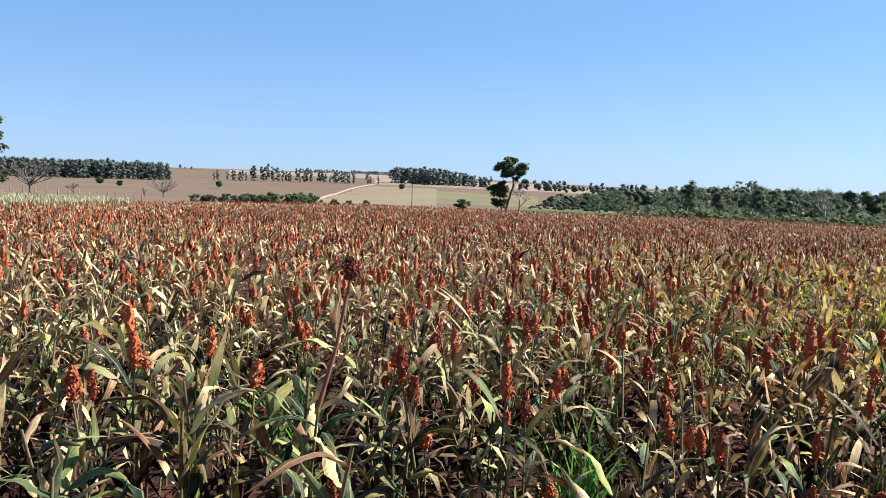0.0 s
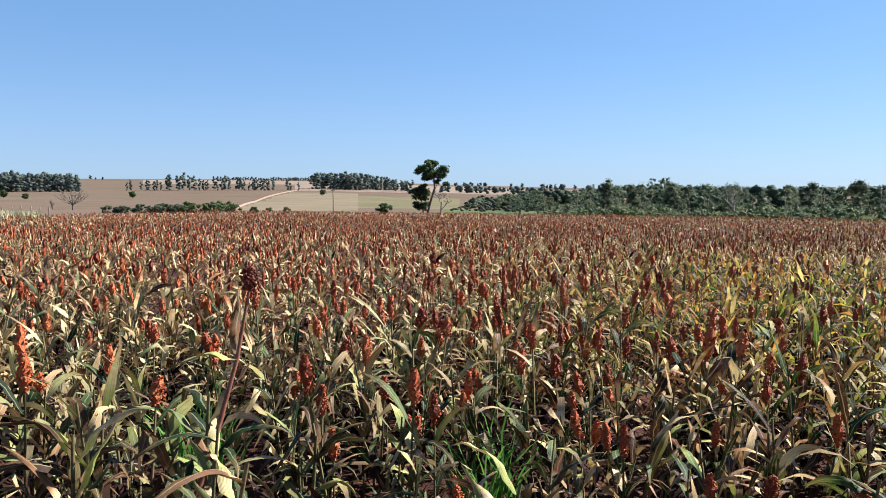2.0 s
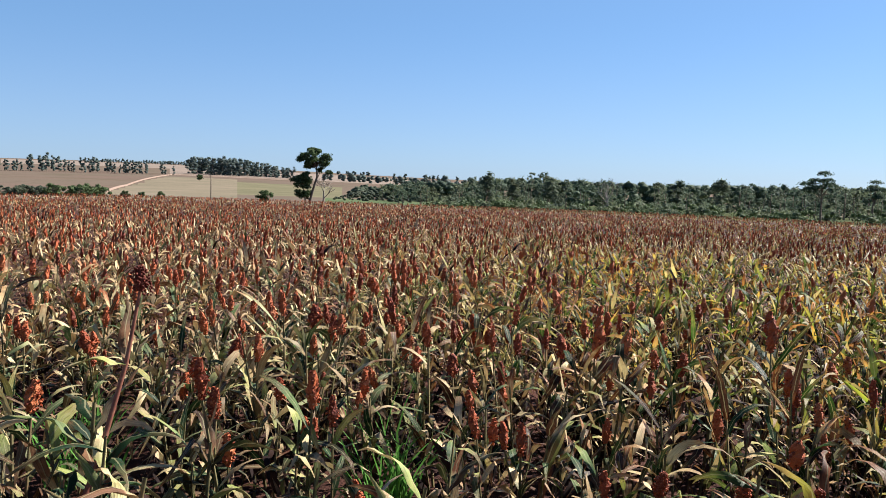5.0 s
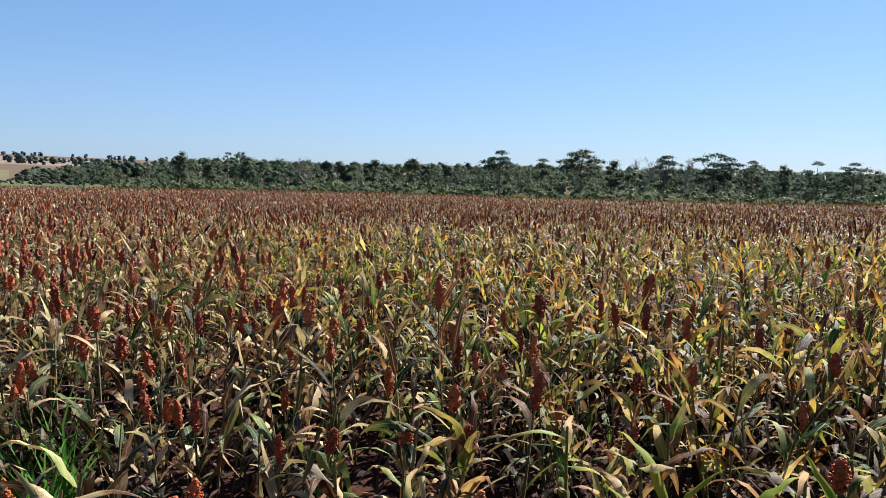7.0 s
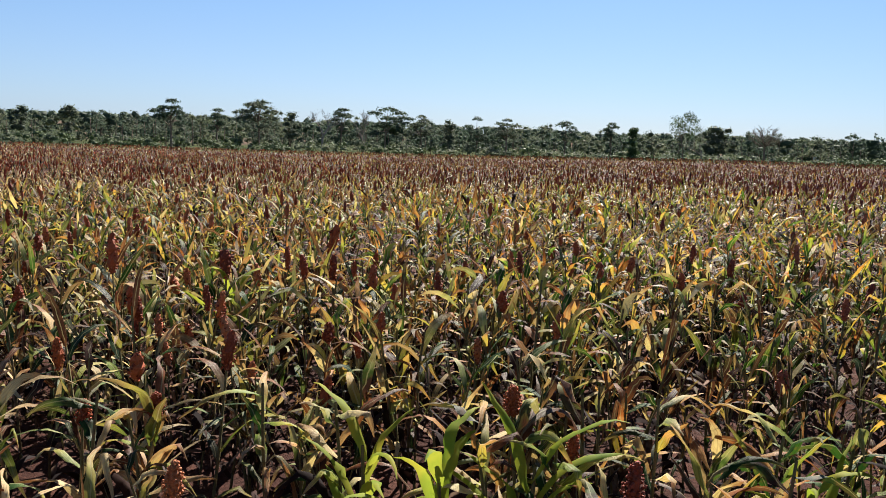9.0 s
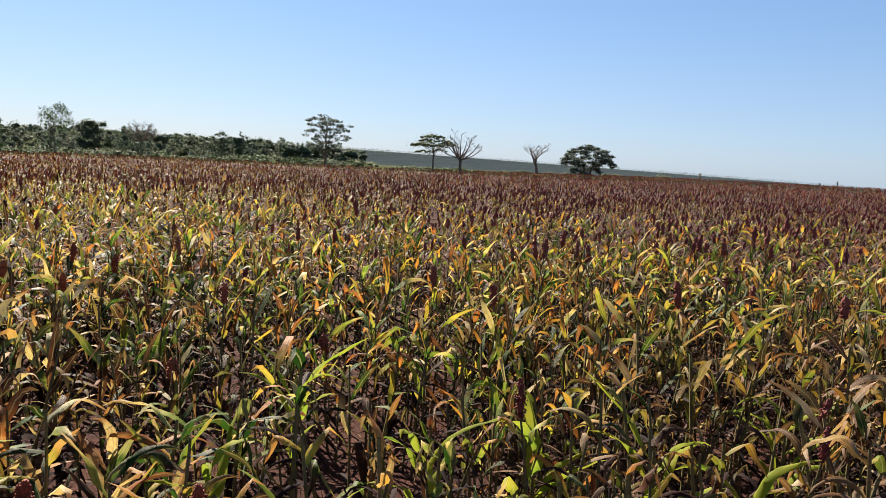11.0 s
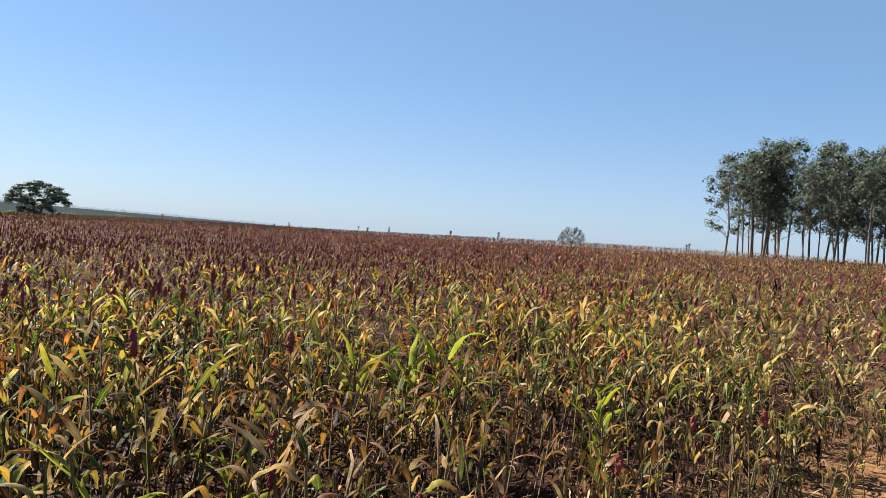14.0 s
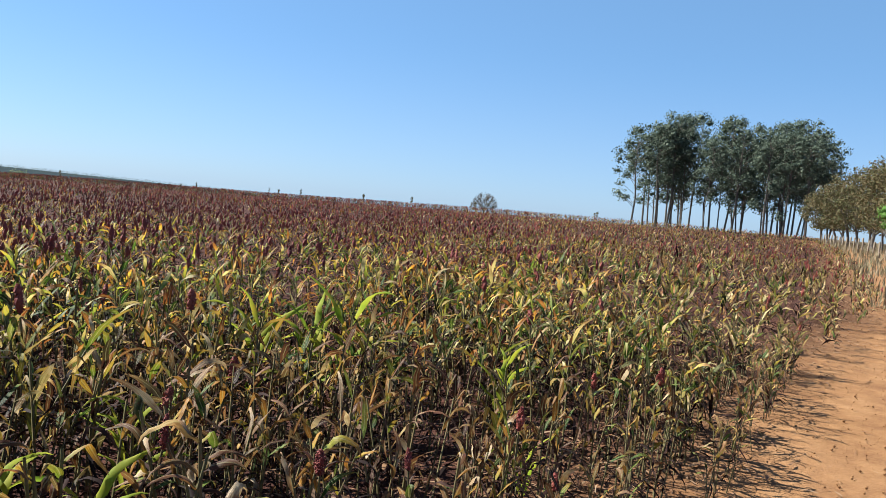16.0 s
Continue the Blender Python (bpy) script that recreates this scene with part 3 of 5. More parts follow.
# ---- sorghum ----
def leaf_strip(base, az, length, width, rise, fall, segs, cols, r, twist=0.0, wave=0.0, slot=0, kink=0.0, snap=-1.3):
    """One arching leaf as a grid of segs x cols quads."""
    p = np.array(base, float)
    out = np.array([math.cos(az), math.sin(az), 0.0])
    across = np.array([-math.sin(az), math.cos(az), 0.0])
    verts, uv = [], []
    drift = 0.0
    for i in range(segs + 1):
        t = i / segs
        e = rise + (fall - rise) * (t ** 1.25)
        if kink and t > kink:
            e = min(e, snap)
        drift += r.normal(0, 0.16)
        way = out * math.cos(e) + np.array([0, 0, 1.0]) * math.sin(e) + across * drift
        way /= np.linalg.norm(way)
        up = np.cross(way, across)
        up /= np.linalg.norm(up)
        flatw = np.cross(up, way)
        tw = twist * t + r.normal(0, 0.15)
        side = flatw * math.cos(tw) + up * math.sin(tw)
        nrm = np.cross(side, way)
        w = width * (0.45 + 0.55 * min(1.0, t / 0.25)) * max(0.03, (1.0 - max(0.0, t - 0.3) / 0.72)) ** 0.75
        for c in range(cols + 1):
            s = c / cols - 0.5
            lift = abs(s) * w * 0.55 - (wave * math.sin(t * 13 + s * 3) * w * 0.3 * (1 if s > 0 else -1) if cols > 1 else 0)
            verts.append(p + side * s * w + nrm * lift)
            uv.append((c / cols, t))
        p = p + way * length / segs
    k = cols + 1
    faces = [(i * k + c, i * k + c + 1, (i + 1) * k + c + 1, (i + 1) * k + c) for i in range(segs) for c in range(cols)]
    return np.array(verts), np.array(faces), np.array(uv), np.full(len(faces), slot)


def berry(center, r, rnd):
    """A small lumpy cluster: a box pushed out to a rounded form, six quads."""
    v = np.array([(sx, sy, sz) for sx in (-1, 1) for sy in (-1, 1) for sz in (-1, 1)], float) * 0.62 * r
    v = v * (1 + 0.25 * (rnd.random((8, 1)) - 0.5))
    q = Euler(rnd.uniform(0, 3, 3)).to_matrix()
    v = v @ np.array(q) + center
    f = np.array([(0, 1, 3, 2), (4, 6, 7, 5), (0, 4, 5, 1), (2, 3, 7, 6), (0, 2, 6, 4), (1, 5, 7, 3)])
    return v, f, np.zeros((8, 2)), np.full(6, 1)


def head_chunk(foot, length, width, n, rnd, fat=1.0):
    """A dense panicle of many grain clusters on a spindle."""
    chunks = []
    for i in range(n):
        t = (i + 0.5) / n
        g = i * 2.399 + rnd.random()
        prof = width * (math.sin(math.pi * (0.10 + 0.85 * t ** 0.85)) ** 0.8) * (0.50 + 0.70 * rnd.random())
        c = np.array(foot) + np.array([math.cos(g) * prof, math.sin(g) * prof, length * t])
        chunks.append(berry(c, fat * width * (0.42 + 0.30 * rnd.random()), rnd))
    v, f, u, m = joined(chunks)
    return v, f, u, m


def spindle_chunk(foot, length, width, sides, rings, rnd, rough=0.5):
    v, f = [], []
    for i in range(rings + 1):
        t = i / rings
        prof = width * (0.10 + 1.0 * math.sin(math.pi * (0.06 + 0.89 * t)) ** 0.5)
        for s in range(sides):
            g = 2 * math.pi * (s + 0.5 * (i % 2)) / sides
            k = prof * (1.0 - rough / 2 + rough * rnd.random())
            v.append((foot[0] + math.cos(g) * k, foot[1] + math.sin(g) * k, foot[2] + length * t))
    for i in range(rings):
        for s in range(sides):
            a, b = i * sides + s, i * sides + (s + 1) % sides
            f.append((a, b, b + sides, a + sides))
    return np.array(v), np.array(f), np.zeros((len(v), 2)), np.full(len(f), 1)


def plant_pieces(rnd, detail, head, fine=False, dead_to=0.42, bulk=1.0):
    """The pieces of one sorghum plant: list of (kind, chunk). detail 0 near, 1, 2, 3 far; bulk thickens the far ones."""
    pieces = []
    h = 0.74 + 0.18 * rnd.random()
    lean = (rnd.normal(0, 0.07), rnd.normal(0, 0.07))
    bend = lambda z: np.array([lean[0] * z * z, lean[1] * z * z, z])
    if detail < 2:
        zs = np.linspace(0, h, 5 if detail == 0 else 3)
        v, f = tube([bend(z) for z in zs], list(np.linspace(0.011, 0.006, len(zs))), 6 if detail == 0 else 3)
        pieces.append(("stalk", (v, f, np.zeros((len(v), 2)), np.full(len(f), 2))))
    n = (int(rnd.integers(11, 14)), 12, 6 if fine else 5, 6 if fine else 3 if bulk < 1.7 else 2)[detail]
    segs, cols = ((9, 2), (5 if fine else 4, 1), (3 if fine else 2, 1), (2, 1))[detail]
    spin = rnd.random() * 6.28
    # the head stands clear of the topmost leaf
    top = (0.90 if detail < 2 else 0.83) if head else 0.97
    for i in range(n):
        t = (i + 0.5) / n
        if detail == 2 or (detail == 3 and not fine):
            t = 0.42 + 0.58 * t
        z = h * (0.10 + (top - 0.10) * t)
        az = spin + (i % 2) * math.pi + rnd.normal(0, 0.55)
        kind = rnd.random()
        length = (0.23 + 0.24 * rnd.random()) * (1.0 - 0.35 * abs(t - 0.55))
        width = (0.031, 0.030, 0.029, 0.042)[detail] * (1.0 + 0.9 * rnd.random()) * bulk
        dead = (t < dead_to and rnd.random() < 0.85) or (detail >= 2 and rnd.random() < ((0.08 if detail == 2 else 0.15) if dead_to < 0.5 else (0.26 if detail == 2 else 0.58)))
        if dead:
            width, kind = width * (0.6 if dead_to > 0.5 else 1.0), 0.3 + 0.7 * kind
        kink = rnd.uniform(0.35, 0.75) if rnd.random() < 0.4 else 0.0
        if dead_to > 0.5:
            kind = rnd.random()
            width, length = width * 0.85, length * 0.82
            if not dead and kind < 0.55:
                rise, fall = radians(rnd.uniform(45, 82)), radians(rnd.uniform(-20, 50))
                kink = rnd.uniform(0.4, 0.8) if rnd.random() < 0.75 else 0.0
            elif kind < 0.75:
                rise, fall = radians(rnd.uniform(-30, 50)), radians(-88)
                width *= 0.75
            else:
                rise, fall = radians(rnd.uniform(35, 70)), radians(rnd.uniform(-88, -30))
        elif kind < 0.55:
            rise, fall = radians(rnd.uniform(35, 72)), radians(rnd.uniform(-88, -25))
        elif kind < (0.74 if head else 0.80):
            rise, fall = radians(rnd.uniform(55, 82)), radians(rnd.uniform(0, 55))
        else:
            rise, fall = radians(rnd.uniform(5, 45)), radians(rnd.uniform(-88, -60))
            width *= 0.8
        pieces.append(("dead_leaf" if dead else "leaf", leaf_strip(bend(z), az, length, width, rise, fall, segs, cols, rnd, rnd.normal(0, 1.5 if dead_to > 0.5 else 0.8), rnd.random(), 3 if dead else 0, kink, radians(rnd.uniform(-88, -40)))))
    if head:
        foot = bend(h - 0.01)
        hl, hw = 0.12 + 0.07 * rnd.random(), (0.025 if detail < 2 else 0.021) + 0.011 * rnd.random()
        if detail == 0:
            pieces.append(("panicle", joined([spindle_chunk(foot, hl, hw * 0.6, 6, 6, rnd), head_chunk(foot, hl, hw, 170, rnd, 0.34)])))
        elif detail == 1:
            pieces.append(("panicle", joined([spindle_chunk(foot, hl, hw * 0.8, 5, 4, rnd, 0.7), head_chunk(foot, hl, hw, 46 if fine else 18, rnd, 0.42 if fine else 0.46)])))
        elif detail == 2:
            pieces.append(("panicle", spindle_chunk(foot - np.array([0, 0, 0.02]), hl * 0.95, hw * (0.95 if fine else 1.05), 4 if fine else 3, 3 if fine else 2, rnd, 0.8)))
        else:
            pieces.append(("panicle", spindle_chunk(foot - np.array([0, 0, 0.05]), hl * 1.1, hw * 1.2 * bulk, 3, 1, rnd)))
    return pieces


def swell(x, y):
    """Slow unevenness of the stand, about -1 to 1."""
    return np.sin(2.3 * x + 1.7 * np.sin(1.3 * y)) * np.cos(2.0 * y + 1.4 * np.sin(1.1 * x)) * 0.6 + 0.4 * np.sin(0.7 * x + 1.1 * y + np.sin(0.5 * x))


def spots(r0, r1, density, rnd, a0=-40.0, a1=172.0):
    """Plant places between two radii, in jittered rows."""
    area = 0.5 * radians(a1 - a0) * (r1 * r1 - r0 * r0)
    n = int(area * density * 1.5)
    r = np.sqrt(rnd.uniform(r0 * r0, r1 * r1, n))
    a = np.radians(rnd.uniform(a0, a1, n))
    x, y = r * np.sin(a), r * np.cos(a)
    # draw the plants together into rows half a metre apart
    u = x * math.cos(0.25) + y * math.sin(0.25)
    du = (np.round(u / 0.5) * 0.5 - u) * 0.45
    x, y = x + du * math.cos(0.25), y + du * math.sin(0.25)
    # sown thicker along the track
    ok = in_field(x, y) & (rnd.random(n) < np.where((np.degrees(a) > 98) & (r < 16), 1.0, 0.67))
    ok &= rnd.random(n) < np.clip(0.65 + 1.4 * border_gap(x, y), 0, 1)
    ok &= rnd.random(n) < np.clip(0.90 + 0.35 * swell(x, y), 0, 1)
    # open places, where grass or bare soil shows
    for cx, cy, cr in OPEN:
        ok &= np.hypot(x - cx, y - cy) > cr
    return x[ok], y[ok]


OPEN = [(-1.45, 5.25, 0.42), (-1.30, 4.80, 0.32), (0.43, 4.55, 0.40), (0.40, 4.1, 0.30), (-0.05, 7.5, 0.4), (-0.80, 3.05, 0.32), (-0.35, 3.35, 0.30), (0.65, 3.2, 0.25)]


def head_chance(x, y):
    """Where the crop has set seed: dense inside, sparse along the track."""
    a, d = np.degrees(np.arctan2(x, y)), np.hypot(x, y)
    near = np.interp(a, [-40, -8, 0, 25, 42, 60, 90, 160], [0.20, 0.28, 0.46, 0.54, 0.30, 0.12, 0.05, 0.03])
    far = np.interp(a, [-40, -12, 10, 60, 110, 128, 140, 152], [0.52, 0.68, 0.76, 0.76, 0.90, 0.84, 0.62, 0.22]) * np.where(d < 32, 0.85, 1.0) + 0.22 * np.clip((d - 28) / 20, 0, 1) * np.clip((150 - a) / 15, 0, 1)
    start = np.interp(a, [-40, -12, 2, 20, 60, 125, 160], [8.0, 7.0, 5.0, 5.0, 8.5, 9.5, 12.0])
    mix = np.clip((d - start) / 8.0, 0, 1)
    p = near + (far - near) * mix
    band = np.exp(-((d - 14.0) / 9.0) ** 2) * np.clip((a - 8) / 18, 0, 1) * np.clip((105 - a) / 25, 0.25, 1)
    return p * (1 - 0.86 * band)


def vigour(x, y, rnd):
    """Height of the crop: stunted beside the track."""
    g = border_gap(x, y)
    a = np.degrees(np.arctan2(x, y))
    low = np.where(a > 95, np.clip(0.56 + 0.45 * g, 0.50, 0.80 + 0.06 * g).clip(0.45, 1.0), np.clip(0.80 + 0.06 * np.hypot(x, y), 0, 1.0))
    far = np.hypot(x, y) > 40
    return low * (1.0 + rnd.normal(0, 1, len(x)) * np.where(far, 0.05, 0.10) + swell(x, y) * np.where(far, 0.03, 0.09)).clip(0.68, 1.28)


def crop(name, r0, r1, density, detail, kinds, label, seed, fine=False, a0=-40.0, a1=172.0, bulk=1.0):
    """The uncountable crop of a ring as one object."""
    rnd = np.random.default_rng(seed)
    x, y = spots(r0, r1, density, rnd, a0, a1)
    z = ground_z(x, y) - 0.02
    n = len(x)
    has = rnd.random(n) < head_chance(x, y)
    size = vigour(x, y, rnd)
    turn = rnd.uniform(0, 6.283, n)
    tilt = rnd.normal(0, 0.10, (n, 2))
    which = rnd.integers(0, kinds, n)
    vs, fs, us, ms, off = [], [], [], [], 0
    head = np.degrees(np.arctan2(x, y))
    withered = (head > 85 + rnd.normal(0, 12, n)) & ((head < 140 + rnd.normal(0, 8, n)) | (np.hypot(x, y) < 7) | (rnd.random(n) < 0.6))
    for h, w in ((0, 0), (1, 0), (0, 1), (1, 1)):
        for k in range(kinds):
            sel = np.nonzero((has == bool(h)) & (which == k) & (withered == bool(w)))[0]
            tv, tf, tu, tm = joined([c for _, c in plant_pieces(rnd, detail, bool(h), fine, 0.72 if w else 0.42, bulk)])
            if not len(sel):
                continue
            c, s = np.cos(turn[sel])[:, None], np.sin(turn[sel])[:, None]
            sz = size[sel][:, None]
            px = (tv[None, :, 0] * c - tv[None, :, 1] * s) * sz
            py = (tv[None, :, 0] * s + tv[None, :, 1] * c) * sz
            pz = tv[None, :, 2] * sz
            px = px + tilt[sel, 0][:, None] * pz + x[sel][:, None]
            py = py + tilt[sel, 1][:, None] * pz + y[sel][:, None]
            pz = pz + z[sel][:, None]
            vs.append(np.stack([px, py, pz], 2).reshape(-1, 3))
            m = len(sel)
            fs.append((tf[None] + (np.arange(m) * len(tv))[:, None, None]).reshape(-1, 4) + off)
            us.append(np.tile(tu, (m, 1)))
            ms.append(np.tile(tm, m))
            off += m * len(tv)
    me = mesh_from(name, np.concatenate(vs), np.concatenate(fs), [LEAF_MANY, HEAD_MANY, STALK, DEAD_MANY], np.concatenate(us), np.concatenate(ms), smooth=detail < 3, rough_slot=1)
    return tagged(new(name, me), label, "crop", kind="stuff")


NEAR = 3.75
crop("sorghum_crop", NEAR, 8, 17.5, 1, 14, "ripening sorghum crop with straw, yellow and green leaves", 11, True)
crop("sorghum_crop", 8, 12, 14.5, 1, 14, "ripening sorghum crop with leaves turning straw and yellow", 15)
crop("sorghum_crop", 12, 20, 9.4, 2, 14, "dense sorghum crop with red-brown grain heads", 12, True, bulk=1.2)
crop("sorghum_crop", 20, 36, 9.0, 2, 14, "dense sorghum crop, red-brown with pale leaves", 17, bulk=1.1)
crop("sorghum_crop", 36, 80, 2.7, 3, 12, "farther sorghum crop, red-brown with straw leaves", 13, bulk=1.35)
crop("sorghum_crop", 80, 165, 0.75, 3, 12, "far sorghum crop, red-brown with straw leaves", 14, bulk=2.2)
crop("sorghum_crop", 145, 156, 4.2, 3, 12, "sorghum crop standing thick along the skyline", 16, True, 98.0, 165.0, 2.0)


def near_plants():
    rnd = np.random.default_rng(21)
    protos = {}
    x, y = spots(1.9, NEAR, 14.0, rnd)
    size = vigour(x, y, rnd)
    has = rnd.random(len(x)) < head_chance(x, y)
    label = {True: "sorghum plant with drying leaves and a red-brown grain head", False: "sorghum plant with green, yellow and withered leaves, no head"}
    for i in range(len(x)):
        key = (bool(has[i]), int(rnd.integers(0, 6)), math.atan2(x[i], y[i]) > 1.5)
        m = pose(x[i], y[i], float(ground_z(x[i], y[i])) - 0.02, rnd.normal(0, 5), rnd.normal(0, 5), rnd.uniform(0, 360)) @ Matrix.Scale(float(size[i]), 4)
        if key not in protos:
            root = new("sorghum_plant")
            tagged(root, label[key[0]], "crop plant", "sorghum plants at the field edge")
            for name, (v, f, u, _) in plant_pieces(rnd, 0, key[0], False, 0.82 if key[2] else 0.42):
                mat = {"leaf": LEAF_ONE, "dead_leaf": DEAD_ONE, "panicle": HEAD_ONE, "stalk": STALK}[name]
                part(name, mesh_from(name, v, f, [mat], u, smooth=name != "panicle"), root)
            root.matrix_basis = m
            protos[key] = root
        else:
            copy = copy_thing(protos[key], Matrix())
            copy.matrix_basis = m


near_plants()


# ---- trees ----
def leaf_cloud(blobs, size, rnd, flat=0.0, core=0.0, shell=0.45):
    """Small leaf sprays scattered through blobs (centre, radii, count): folded quads."""
    cs, ss, ns = [], [], []
    for c, r, n in blobs:
        d = rnd.normal(0, 1, (n, 3))
        d /= np.linalg.norm(d, axis=1)[:, None]
        rad = rnd.uniform(shell, 1.0, (n, 1)) ** 0.6
        rad *= 1 + 0.22 * np.sin(d[:, :1] * 7 + c[0]) * np.cos(d[:, 1:2] * 6 + c[1])
        cs.append(np.array(c) + d * rad * np.array(r))
        ss.append(np.full(n, size) * rnd.uniform(0.6, 1.35, n))
        ns.append(d / np.array(r) * min(r))
    boxes = [berry(np.zeros(3), 1.0, rnd)[:2] for _ in blobs] if core else []
    c, s = np.concatenate(cs), np.concatenate(ss)[:, None]
    n = len(c)
    # the sprays face outward and upward, loosely
    out = np.concatenate(ns)
    out = out / np.linalg.norm(out, axis=1)[:, None] + rnd.normal(0, 0.42, (n, 3)) + np.array([0, 0, 0.25 + 0.6 * flat])
    a = np.cross(out, rnd.normal(0, 1, (n, 3)))
    a /= np.linalg.norm(a, axis=1)[:, None]
    b = np.cross(out, a)
    b /= np.linalg.norm(b, axis=1)[:, None]
    v = np.stack([c - a * s, c - b * s * 0.55, c + a * s, c + b * s * 0.55], 1).reshape(-1, 3)
    f = np.arange(4 * n).reshape(-1, 4)
    if core:
        inner = [(b * np.array(q) * core + np.array(o), k) for (b, k), (o, q, _) in zip(boxes, blobs)]
        return merged([(v, f)] + inner)
    return v, f


def limbs(base, height, r0, rnd, levels=3, spread=0.6, first=0.4, kids=(3, 5), sides=5, lean=(0, 0), shrink=0.62):
    """A branching skeleton: chunks of tubes and the ends of the twigs."""
    chunks, ends = [], []

    def grow(p, way, length, r, level):
        pts, q, w = [p], Vector(p), Vector(way)
        steps = 4 if level < levels else 3
        for i in range(steps):
            w = (w + Vector(rnd.normal(0, 0.12, 3)) + Vector((0, 0, 0.05))).normalized()
            q = q + w * length / steps
            pts.append(q.copy())
        rr = [r * (1 - 0.55 * i / steps) for i in range(steps + 1)]
        chunks.append(tube(pts, rr, sides if level < 2 else 4 if level < 3 else 3))
        if level >= levels:
            ends.append(np.array(pts[-1]))
            return
        for k in range(int(rnd.integers(kids[0], kids[1] + 1))):
            t = rnd.uniform(first if level == 0 else 0.35, 1.0)
            j = min(int(t * steps), steps - 1)
            o = pts[j].lerp(pts[j + 1], t * steps - j)
            g = rnd.uniform(0, 6.283)
            side = Vector((math.cos(g), math.sin(g), 0))
            nw = (w * (1 - spread) + side * spread + Vector((0, 0, 0.12))).normalized()
            grow(o, nw, length * shrink * rnd.uniform(0.75, 1.15), max(rr[j] * 0.6, 0.024), level + 1)
        ends.append(np.array(pts[-1]))

    grow(Vector(base), Vector((lean[0], lean[1], 1)).normalized(), height, r0, 0)
    return chunks, ends


def merged(vfs):
    v, f, o = [], [], 0
    for a, b in vfs:
        v.append(a), f.append(b + o)
        o += len(a)
    return np.concatenate(v), np.concatenate(f)


def make_tree(name, where, skeleton, blobs, leaf_size, bark, green, label, rnd, category="tree", flat=0.0, group="", core=0.0):
    """A tree thing: trunk with limbs, and a crown; local to its foot."""
    root = new(name)
    root.location = where
    tagged(root, label, category, group)
    v, f = merged(skeleton)
    if blobs:
        hi = max(c[2] + q[2] * 0.3 for c, q, _ in blobs)
        wide = max(math.hypot(c[0], c[1]) for c, q, _ in blobs)
        v[:, 2] *= min(1.0, hi / v[:, 2].max())
        v[:, :2] *= min(1.0, wide / np.hypot(v[:, 0], v[:, 1]).max())
    part("trunk", mesh_from("trunk", v, f, [bark], smooth=True), root)
    if blobs:
        v, f = leaf_cloud(blobs, leaf_size, rnd, flat, core)
        part("crown", mesh_from("crown", v, f, [green]), root)
    return root


def tree_height(d, top_el, az):
    """Height of a tree whose top stands at an elevation from the eye."""
    return EYE + d * math.tan(radians(top_el)) - at(az, d).z


def round_tree(name, az, d, top, label, bark, green, seed, width=0.8, clear=0.3, blobs_n=22, count=90, size=None, flat=0.0, lean=(0, 0), foot_drop=0.3, group="", puff=1.0, core=0.6):
    """A broad-leaved tree: limbs, with a foliage blob at each end."""
    rnd = np.random.default_rng(seed)
    h = tree_height(d, top, az)
    sk, _ = limbs((0, 0, -foot_drop), h * 0.6, h * 0.028, rnd, 2, 0.62, max(clear, 0.25), (4, 6), 6, lean)
    w = h * width * 0.5
    blobs = []
    for i in range(blobs_n):
        g, q = rnd.uniform(0, 6.283), math.sqrt(rnd.random())
        zz = rnd.random()
        prof = math.sin(math.pi * (0.12 + 0.80 * zz)) ** 0.6
        c = (math.cos(g) * q * w * prof * 0.8 + lean[0] * h * 0.5, math.sin(g) * q * w * prof * 0.8 + lean[1] * h * 0.5, h * (clear + (0.94 - clear) * zz))
        r = h * rnd.uniform(0.08, 0.14) * puff
        blobs.append((c, (r * 1.25, r * 1.25, r * (0.8 - 0.4 * flat)), count))
    return make_tree(name, at(az, d), sk, blobs, size or h * 0.022, bark, green, label, rnd, flat=flat, group=group, core=core)

